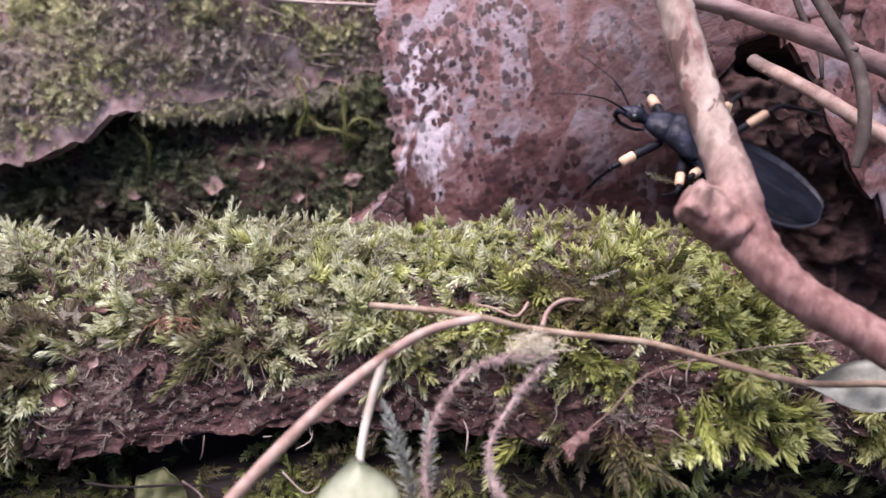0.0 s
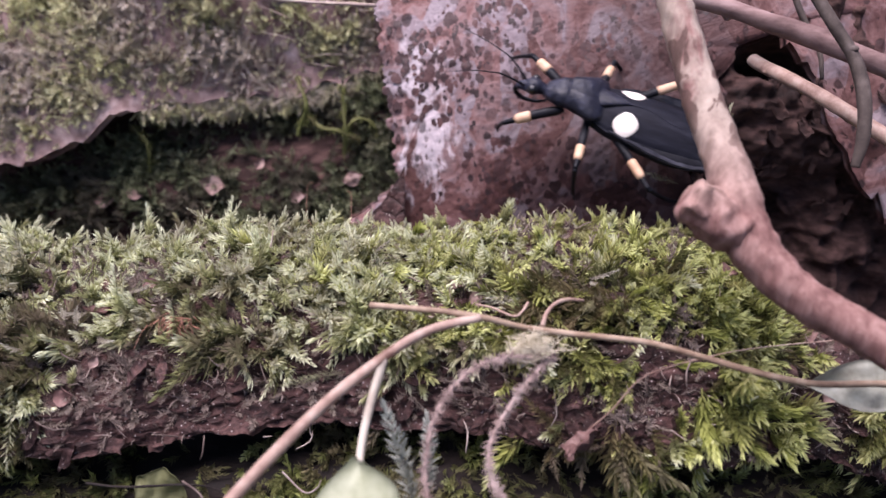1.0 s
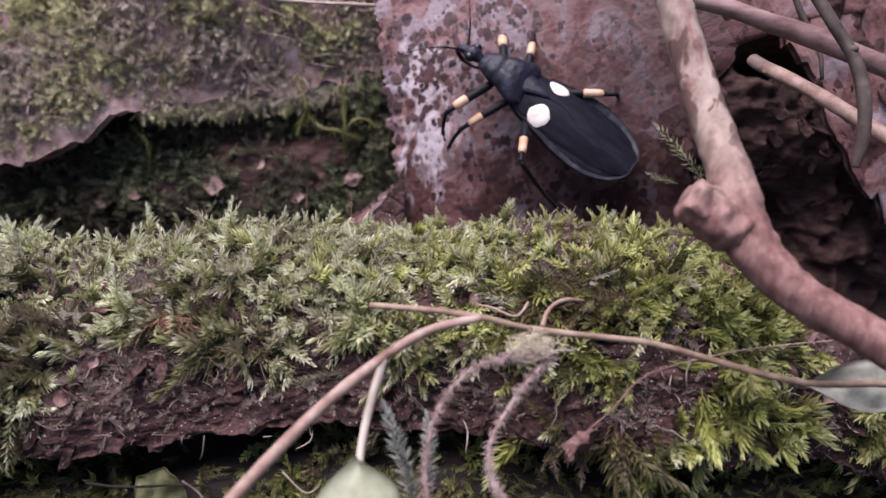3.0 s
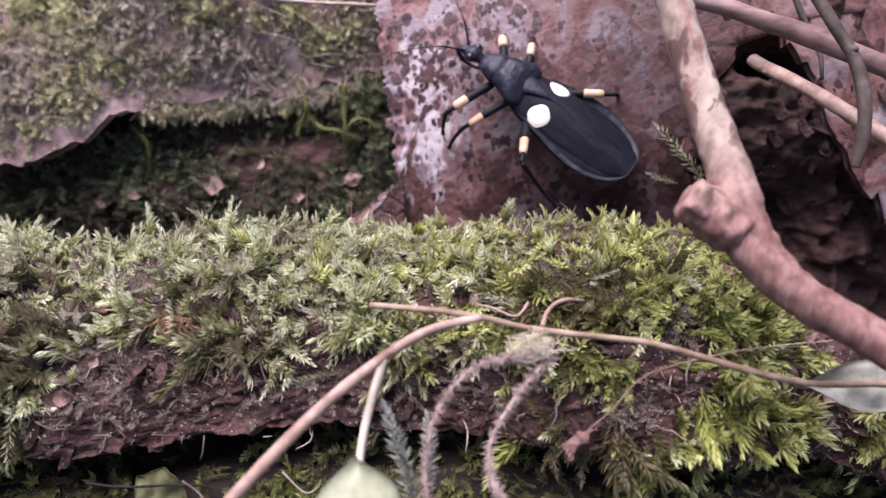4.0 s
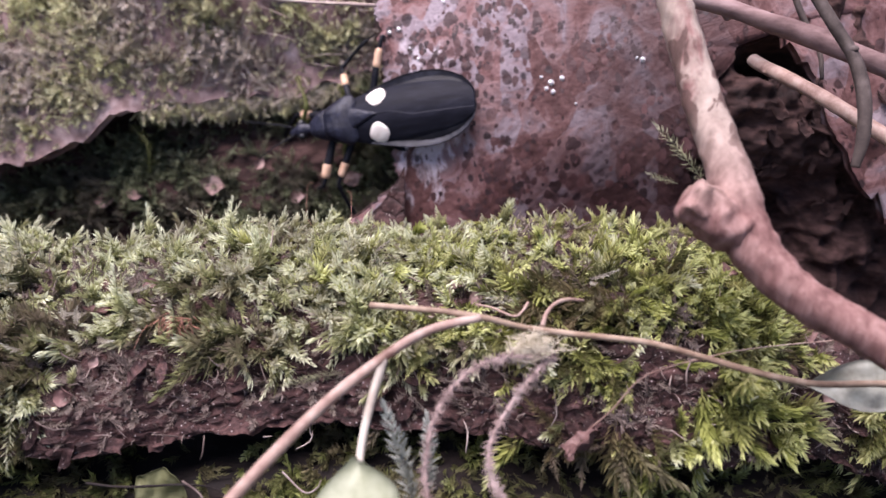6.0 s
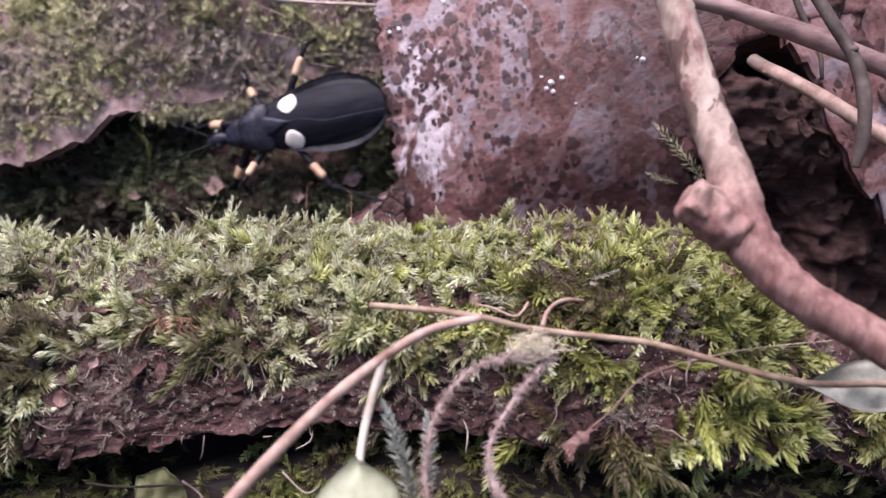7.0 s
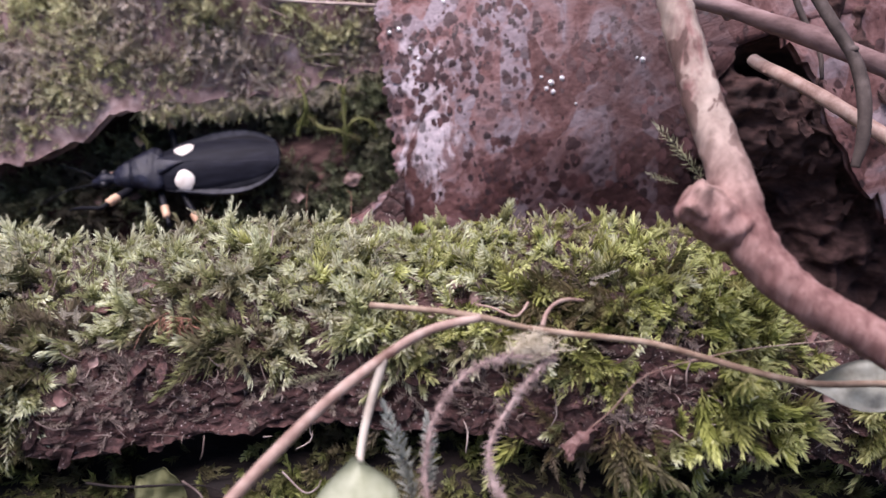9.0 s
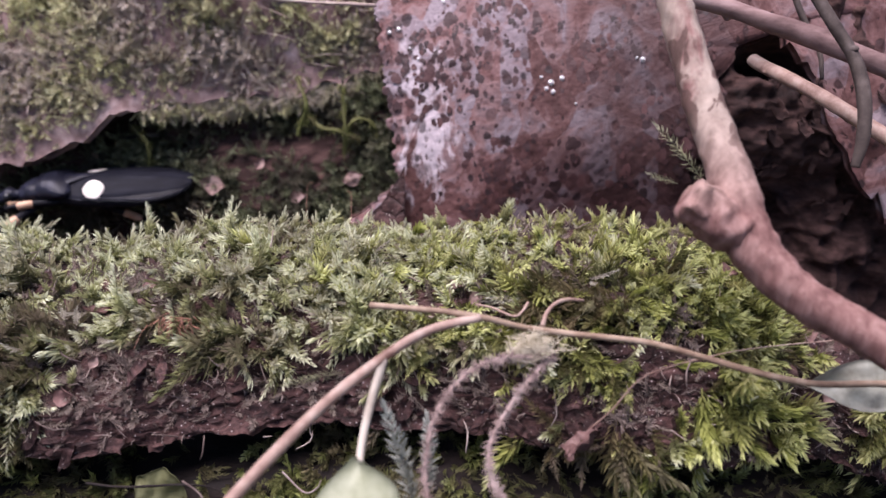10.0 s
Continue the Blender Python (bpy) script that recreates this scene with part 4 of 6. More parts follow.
# thin dry stalks
for path, r0, r1, label in (
        ([(50.5, -41.5, 56.4), (37.5, -45.2, 57.8), (30.0, -47.2, 57.6), (23.8, -48.8, 56.4), (20.5, -49.6, 52.2), (17.8, -49.4, 48.4)], 0.07, 0.10, "thin dry pale grass stalk over the moss"),
        ([(11.4, -48.2, 63.3), (12.0, -46.9, 64.3), (13.2, -45.4, 64.6), (14.8, -44.2, 64.3), (17.0, -42.6, 63.1)], 0.3, 0.2, "short curled dry stalk by the stem"),
        ([(4, -43.2, 62.9), (5.8, -43.8, 62.9), (8.4, -45.2, 62.6), (9.6, -44.0, 62.6), (10.3, -42.7, 62.9)], 0.12, 0.2, "curled pale dry stalk on the moss"),
        ([(-20.0, -12, 55.5), (-21.8, -10.5, 57.6), (-22.1, -7.6, 60.4), (-21.9, -6.6, 61.7), (-21.0, -6.3, 61.9)], 0.035, 0.03, "hair-thin red moss stalk"),
        ([(-14.8, -11, 56.5), (-14.9, -8.5, 59), (-15.0, -7.4, 60.4), (-15.6, -7.2, 60.8)], 0.035, 0.045, "hair-thin red moss stalk")):
    twig_of("dry_stalk", path, [r0, r1], M_STEM if "pale" in label or "curled" in label else M_FIBRE, label, "stalk", 30, 6, 0.1, 3)

for path, width, label in (
        ([(-45.5, -50.2, 40.2), (-40, -51.2, 40.6), (-33, -51.0, 40.8), (-29, -50.6, 39.6), (-26.5, -51.5, 37.0)], 0.19, "brown dead rootlet under the log edge"),
        ([(-33, -50.6, 41.0), (-30.5, -52.0, 40.2), (-29, -53.4, 37.6)], 0.16, "thin brown stalk under the log edge"),
        ([(-20.5, -49.5, 41.5), (-17.5, -51.5, 40.0), (-15.5, -52.8, 42.2), (-14.8, -53.5, 44.2)], 0.14, "thin brown stalk under the log edge")):
    twig_of("dry_stalk", path, [width, width * 0.6], M_DAMP_SHADE if width > 0.18 else M_THREAD, label, "stalk", 30, 7, 0.25, 5)
twig_of("dry_stalk", [(-38, 22.2, 84.9), (-31, 21.6, 85.0), (-22, 21.4, 84.4), (-12, 21.2, 84.0)], [0.22, 0.35], M_STRAW, "pale dry stalk lying on the mossy trunk", "stalk", 30, 8, 0.3, 8)

# fallen leaves and scraps
def scrap(name, place, turn, length, width, curl, material, label, category, seed):
    v, f = leaf_blade(length, width, curl, seed)
    v[:, 2] += 0.2 * width * fbm(v[:, 0] * 0.5, v[:, 1] * 0.5, 0, seed, 3)
    if "crumpled" in label:
        v += 0.35 * np.stack([fbm(v[:, 0] * 0.9 + 5 * k, v[:, 1] * 0.9, k, seed + k, 2) for k in range(3)], -1) * np.array([1, 1, 2.2])
    ob = part(name, v, f, material)
    ob.matrix_basis = pose(*(c * MM for c in place), *turn)
    return tagged(ob, label, category)


scrap("leaf", (43.5, -48.0, 54.6), (44, 0, -3), 16, 3.1, 0.0, M_DULL_LEAF, "dull grey-green fallen leaf by the log", "leaf", 61)
scrap("leaf", (-40.5, -47.5, 38.4), (60, 25, -20), 9, 3.8, -0.04, M_OLIVE_LEAF, "yellowish green leaf under the log's edge", "leaf", 62)
scrap("leaf_scrap", (18.3, -49.6, 49.0), (48, 10, 240), 6.2, 2.6, 0.2, M_RED_SCRAP, "crumpled pinkish brown leaf scrap on moss", "leaf scrap", 63)

r = np.random.default_rng(70)
fib = []
c0 = front(-35.0, 63.0, 3.2)
for q in range(60):
    c = c0 + r.normal(0, 1, 3) * (1.3, 0.5, 0.5)
    d = np.array((r.normal(0, 0.9), -0.6 + r.normal(0, 0.4), -1.0 + r.normal(0, 0.7)))
    fib.append(tube(spline([c, c + d * 0.6 + (0, -0.4, 0.3), c + d * 1.7], 7), np.linspace(0.08, 0.03, 7), 5))
v, f = merge(*fib)
tagged(part("root_tuft", v, f, M_FIBRE, None, "", origin=tuple(c0)), "tuft of thin orange root fibres in the moss", "fibres")

CHIPS = [  # x, angle on the log, length, width, turn, label
    (-45.8, 51.6, 2.2, 1.0, 60, 0), (-45.4, 72.0, 4.6, 1.6, 200, 1), (-42.0, 78, 3.0, 1.2, 20, 1), (4.6, 66.0, 3.6, 1.2, 100, 0),
    (6.5, 63.0, 3.2, 1.1, 40, 1), (2.5, 72, 2.6, 0.9, 150, 0), (-10.4, 49.5, 3.8, 1.6, 70, 2), (-12.5, 46.5, 3.0, 1.4, 250, 2),
    (-39.2, 56.0, 7.0, 1.5, 262, 2), (-37.0, 55.0, 6.4, 1.2, 282, 2), (38, 82, 4.0, 1.4, 330, 1), (50, 48, 3.2, 1.5, 40, 0),
    (-50.0, 44.0, 3.6, 1.6, 10, 1), (45, 55, 3.0, 1.2, 300, 1), (-41, 70, 2.4, 1.0, 120, 1), (21, 55, 3.4, 0.8, 15, 2),
    (-48, 78, 4.4, 1.7, 30, 1), (-52, 74, 3.6, 1.3, 310, 1), (-39, 82, 3.2, 1.1, 60, 0), (-44, 66, 3.8, 1.4, 160, 1), (8, 71, 3.0, 0.9, 20, 0), (10, 67, 3.6, 1.0, 330, 0), (1, 64, 2.8, 1.0, 75, 1), (47, 62, 4.2, 1.5, 20, 1), (52, 52, 3.8, 1.4, 340, 0), (54, 44, 4.2, 1.6, 10, 2)]
for k, (x, a, ln, wd, spin, tint) in enumerate(CHIPS):
    v, f = leaf_blade(ln * 0.85, wd * 0.72, 0.12, 80 + k, 12, 7, 0.25)
    v[:, 2] += 0.5 * fbm(v[:, 0] * 0.9, v[:, 1] * 0.9, 0, 80 + k, 3)
    ob = part("bark_chip", v, f, (M_SCRAP, M_RED_SCRAP, M_RED)[tint])
    p = front(x, a, float(front_bumps(np.array(float(x)), np.array(float(a)))) + 1.2)
    ob.matrix_basis = Matrix.Translation(Vector(p) * MM) @ pose(0, 0, 0, 90 - a) @ pose(0, 0, 0, 10, -12, spin)
    tagged(ob, ("small pale dry chip lying on the moss", "curled pinkish bark chip lying on the moss", "dark red splinter of rotten bark on the log")[tint], "bark chip", "chips on the log")
for k, (x, s, ln, wd, spin) in enumerate(((-19.3, -13.5, 4.4, 1.5, 20), (-42.3, -14.8, 5.0, 2.0, 170), (-30, -17, 4.0, 1.2, 10), (-58, -16, 4.2, 1.6, 185), (-36, -11, 3.0, 1.0, 60), (-68, -18, 4.2, 1.5, 10))):
    v, f = leaf_blade(ln, wd, 0.1, 100 + k, 12, 7, 0.25)
    v[:, 2] += 0.6 * fbm(v[:, 0] * 0.9, v[:, 1] * 0.9, 0, 100 + k, 3)
    ob = part("bark_chip", v, f, M_SCRAP)
    ob.matrix_basis = Matrix.Translation(Vector(trunk(x, s, -5.5)) * MM) @ pose(0, 0, 0, 52) @ pose(0, 0, 0, 8, -10, spin)
    tagged(ob, "dry pinkish scrap of leaf in the damp hollow", "bark chip", "scraps in the hollow")

# curl of red bark at the foot of the spotted sheet
u, w = np.meshgrid(np.linspace(0, 1, 30), np.linspace(0, 1, 16), indexing="ij")
x, s = -18.5 + 11.5 * u, -23.0 + (12.5 * u ** 1.5 + 0.5) * w + 0.5 * fbm(u * 6, w * 3, 0, 121, 3)
lift = 1.5 + 2.0 * (1 - w) - 2.4 * (1 - u) + 0.4 * fbm(x * 0.6, s * 0.6, 0, 122, 3)
v, f = shell(trunk(x, s, lift), trunk(x, s, lift - 1.0))
tagged(part("bark_flake", v, f, M_RED, None, "", origin=tuple(trunk(-12, -22))), "torn red-brown bark flake curling off the trunk", "bark flake")

# bent moss stems in the hollow
for k, path in enumerate(([(-19.2, -8, -6), (-18.6, -3, -3.5), (-19.0, 2, -3.5), (-19.0, 6, -4.5)], [(-19, -6, -6), (-17.5, -1.5, -3.5), (-15, -0.6, -3), (-12.8, -2.6, -4), (-13.0, -7, -6)],
                          [(-26, 0, -5), (-23, -2.5, -3), (-20, -3, -3), (-16, -5, -5)], [(-28, 8, -4), (-26, 2, -2.6), (-28, -4, -4)], [(-60, -2, -4), (-57, -6, -3), (-58, -12, -6)])):
    p = spline(np.array([trunk(x, s, lift - 2.5) for x, s, lift in path]), 26)
    v0, f0 = tube(p, np.linspace(0.4, 0.3, 26), 6, 0.3, k)
    r = np.random.default_rng(130 + k)
    idx = r.integers(0, 26, 70)
    v, f, t = carpet(WISP, p[idx], r.normal(0, 1, (70, 3)), r.uniform(0.15, 0.3, 70), r.uniform(0.5, 1.2, 70), 9)
    v, f = merge((v0, f0), (v, f))
    ob = part("moss_arch", v, f, M_MOSS_SHADE, None, "", origin=tuple(p[0]), tone=np.concatenate([np.full(len(v0), 0.3), t * 0.8]), smooth_shade=False)
    tagged(ob, "arched green moss stem in the hollow", "moss", "arched moss stems")


# moss sprigs that stand out
def sprig_mesh(length, leaves, leaf, width, bend, spread, seed, mat_):
    v, f, t = shoot(length, leaves, leaf, width, bend, spread, seed)
    return quads("moss_sprig", v, f, mat_, False, np.clip(t * 1.15, 0, 1))


def sprig(mesh, place, direction, size, spin, label, group="moss sprigs"):
    ob = new("moss_sprig", mesh)
    q = Vector(direction).to_track_quat("Z", "Y").to_matrix().to_4x4()
    ob.matrix_basis = Matrix.LocRotScale(Vector(place) * MM, (q @ pose(0, 0, 0, 0, 0, spin)).to_quaternion(), (size, size, size))
    return tagged(ob, label, "moss", group)


STAR = sprig_mesh(6.0, 90, 2.3, 0.095, 0.15, 0.8, 301, M_MOSS)
PLUME = sprig_mesh(9.0, 140, 2.2, 0.09, 0.35, 0.58, 306, M_MOSS)
FERN = sprig_mesh(9.0, 110, 2.3, 0.12, 0.4, 0.66, 302, M_FROND)
SILVER = sprig_mesh(17.0, 90, 2.6, 0.17, 0.1, 1.05, 303, M_SILVER)
DULL = sprig_mesh(13.0, 70, 2.1, 0.085, 0.12, 1.0, 304, M_SILVER_OLIVE)
for x, a, lean, size, spin, mesh in (
        (9.2, 108, (0.1, -0.3, 1), 0.85, 10, STAR), (-5.5, 106, (0.6, -0.4, 0.9), 0.8, 200, FERN), (28.6, 112, (0.3, -0.3, 1), 0.7, 20, STAR), (26.5, 110, (-0.3, -0.3, 1), 0.8, 50, STAR),
        (-62.0, 88, (0.1, -0.6, 1), 0.8, 15, STAR), (39.2, 46, (0.71, -0.66, -0.44), 0.81, 0, FERN), (40.0, 40, (0.96, -0.45, -0.07), 0.82, 37, FERN), (32.6, 43, (-0.10, -0.80, -0.69), 1.10, 74, FERN),
        (37.2, 34, (0.58, -0.71, -0.53), 0.68, 111, FERN), (42.3, 36, (0.56, -0.72, -0.54), 0.67, 148, FERN), (44.2, 45, (0.76, -0.63, -0.39), 0.54, 185, FERN), (33.5, 35, (0.99, -0.38, 0.04), 0.55, 222, FERN),
        (28.1, 23, (-0.83, -0.58, -0.30), 1.00, 259, FERN), (40.2, 51, (-0.55, -0.72, -0.55), 0.47, 296, FERN), (34.1, 43, (0.14, -0.80, -0.68), 0.45, 333, FERN), (28.9, 50, (0.94, -0.47, -0.12), 0.65, 10, FERN),
        (-29.1, 101, (-0.26, -0.79, -0.66), 0.86, 47, STAR), (-21.3, 95, (0.99, -0.23, 0.31), 0.84, 84, PLUME), (-20.9, 106, (0.91, -0.51, -0.18), 0.53, 121, PLUME), (-7.6, 86, (0.35, -0.77, -0.64), 0.56, 158, STAR),
        (-1.6, 94, (0.33, -0.77, -0.64), 0.67, 195, STAR), (5.3, 84, (0.98, -0.41, -0.00), 0.85, 232, PLUME), (-30.7, 60, (-0.49, -0.74, -0.58), 0.90, 269, PLUME), (-37.2, 83, (-0.91, -0.51, -0.18), 0.62, 306, PLUME),
        (-38.8, 88, (-0.89, -0.53, -0.21), 0.45, 343, PLUME), (-31.6, 70, (0.26, -0.79, -0.66), 0.82, 20, STAR), (-26.2, 67, (0.56, -0.72, -0.54), 0.45, 57, PLUME), (-24.4, 56, (0.63, -0.69, -0.50), 0.63, 94, STAR),
        (-22.6, 87, (0.58, -0.71, -0.53), 0.45, 131, STAR), (-57.9, 61, (0.29, 0.18, 1.00), 0.69, 168, STAR), (-63.6, 103, (-0.60, 0.10, 0.87), 0.66, 205, STAR), (-48.0, 46, (0.12, 0.19, 1.03), 0.53, 242, STAR),
        (24.2, 66, (0.63, 0.09, 0.85), 0.45, 279, FERN), (32.0, 58, (0.99, -0.38, 0.04), 0.67, 316, FERN), (23.0, 58, (-0.99, -0.22, 0.32), 0.62, 353, FERN), (32.4, 83, (-0.89, -0.53, -0.21), 0.45, 30, FERN),
        (36.7, 73, (0.85, -0.57, -0.28), 0.45, 67, FERN), (12.8, 50, (0.45, -0.75, -0.60), 0.74, 104, STAR), (15.5, 34, (-0.80, -0.60, -0.34), 0.66, 141, STAR), (24.1, 30, (-0.83, -0.58, -0.31), 0.47, 178, STAR),
        (21.5, 99, (0.89, -0.08, 0.56), 0.45, 215, FERN), (-13.2, 86, (0.99, -0.23, 0.30), 0.62, 252, PLUME), (-3.2, 47, (0.32, -0.78, -0.64), 0.49, 289, STAR), (-52.4, 60, (0.71, -0.66, -0.44), 0.45, 326, PLUME),
        (19.2, 79, (0.83, -0.58, -0.31), 0.47, 3, STAR)):
    p = front(x, a, float(front_bumps(np.array(float(x)), np.array(float(a)))) + 0.8)
    sprig(mesh, p, lean, size, spin, "bright green feathery moss sprig on the log")
sprig(SILVER, (-2.9, -63.4, 49.5), (-0.2, 0.62, 0.75), 0.72, 0, "silvery grey-green moss sprig hanging in shade", "grey sprigs")
sprig(SILVER, (-1.5, -60.5, 49.0), (0.02, 0.5, 0.85), 0.55, 60, "silvery grey-green moss sprig hanging in shade", "grey sprigs")
sprig(DULL, (-11.2, -50.6, 58.6), (-1, -0.1, -0.1), 0.55, 0, "pale blue-green moss sprig under the stem", "grey sprigs")
sprig(DULL, (-53.5, -45.5, 51.5), (-0.25, -0.45, -0.9), 0.75, 0, "dull tan-green moss frond hanging from the log", "grey sprigs")
rising = sprig(DULL, (43.0, -6.4, 61.5), (-0.6, 0.55, 0.7), 1.0, 0, "dull green moss sprig that springs up", "upright sprigs")
sprig(DULL, (38.5, -5.4, 61.3), (-0.8, 0.15, 0.2), 0.42, 40, "dull green moss sprig beside the twig", "upright sprigs")
M_PALE_MOSS = moss_material("bleached_moss", (0.4, 0.34, 0.29), (0.34, 0.3, 0.24), (0.46, 0.43, 0.34), (0.62, 0.6, 0.5), 0.2, 0.3)
FROND = sprig_mesh(11.0, 70, 1.7, 0.10, 0.25, 0.6, 305, M_PALE_MOSS)
for x, a, lean, size, spin in ((-21.5, 75, (1, -0.25, 0.12), 0.85, 0), (-49.5, 66, (0.3, -0.7, 0.7), 0.6, 50), (-53.5, 58, (-0.3, -0.8, 0.5), 0.6, 90), (-46.5, 62, (0.5, -0.8, 0.3), 0.55, 20),
                               (5.0, 68, (0.7, -0.6, 0.3), 0.5, 10), (8.5, 66, (-0.3, -0.8, 0.5), 0.45, 70), (12, 60, (0.6, -0.8, 0.1), 0.5, 120), (-12, 88, (0.8, -0.3, 0.5), 0.5, 30), (7, 70, (0.9, -0.3, 0.4), 0.5, 40), (10, 69, (-0.7, -0.6, 0.3), 0.45, 200), (6, 66, (0.3, -0.9, 0.3), 0.4, 90), (19.5, 74, (0.6, -0.6, 0.5), 0.45, 15), (21, 73, (-0.5, -0.8, 0.3), 0.4, 75), (-44, 76, (0.7, -0.5, 0.4), 0.5, 10), (-47.5, 71, (-0.4, -0.8, 0.3), 0.5, 140), (-41, 66, (0.2, -0.9, 0.2), 0.5, 60), (-52, 69, (0.5, -0.7, 0.5), 0.55, 100),
                               (-22.0, 74, (0.97, -0.38, -0.06), 0.44, 53), (-17.2, 72, (0.97, -0.38, -0.06), 0.59, 106), (-15.2, 77, (0.92, -0.46, -0.19), 0.55, 159), (-20.1, 68, (0.99, -0.33, 0.03), 0.58, 212), (4.3, 74, (0.71, -0.61, -0.46), 0.41, 265), (7.4, 74, (-0.60, -0.66, -0.54), 0.40, 318), (8.8, 70, (0.81, -0.55, -0.35), 0.40, 11), (20.1, 81, (0.87, -0.50, -0.27), 0.40, 64), (24.1, 81, (-0.83, -0.54, -0.33), 0.40, 117), (-11.4, 80, (0.50, -0.69, -0.60), 0.40, 170), (-54.8, 77, (0.60, -0.66, -0.54), 0.40, 223), (-56.5, 73, (0.51, -0.69, -0.59), 0.42, 276), (-50.7, 72, (0.37, -0.72, -0.65), 0.40, 329), (-47.1, 79, (0.96, -0.12, 0.40), 0.40, 22)):
    sprig(FROND, front(x, a, float(front_bumps(np.array(float(x)), np.array(float(a)))) + 1.2), lean, size, spin, "withered pale grey-brown moss frond on the log", "withered fronds")


# ---- the bug: nose towards +x, origin under its middle, millimetres ----
def loft(sections, sides=20, n=40, top_flat=1.0):
    """Rounded body along x from (x, half width, middle height, half height)."""
    s = np.asarray(sections, float)
    u = np.linspace(0, len(s) - 1, n)
    q = spline(s, n)
    ang = np.linspace(0, 2 * np.pi, sides, endpoint=False)
    y = np.sign(np.cos(ang)) * np.abs(np.cos(ang)) ** 0.9
    z = np.sign(np.sin(ang)) * np.abs(np.sin(ang)) ** top_flat
    v = np.stack([q[:, :1] + 0 * y, np.maximum(q[:, 1:2], 0.02) * y, q[:, 2:3] + np.maximum(q[:, 3:4], 0.02) * z], -1)
    nu = n
    i, j = np.meshgrid(np.arange(nu - 1), np.arange(sides), indexing="ij")
    f = np.stack([i * sides + j, i * sides + (j + 1) % sides, (i + 1) * sides + (j + 1) % sides, (i + 1) * sides + j], -1).reshape(-1, 4)
    return v.reshape(-1, 3), f


def wing_height(x, y):
    return 7.6 - 0.0095 * (x + 2) ** 2 - 0.088 * y * y


def wing_side(x):
    return curve_of(x, (-17.4, 0.9), (-17.1, 2.2), (-16.4, 3.1), (-15.2, 3.8), (-13.4, 4.5), (-11, 5.0), (-7.5, 5.25), (-4, 5.2), (0, 5.05), (3, 4.7), (5.6, 3.9))


def rim_side(x):
    return curve_of(x, (-17.6, 1.2), (-17.0, 2.9), (-15.6, 4.5), (-13.4, 5.8), (-11, 6.6), (-8, 6.9), (-4.5, 6.6), (-1, 5.8), (2.5, 4.9))


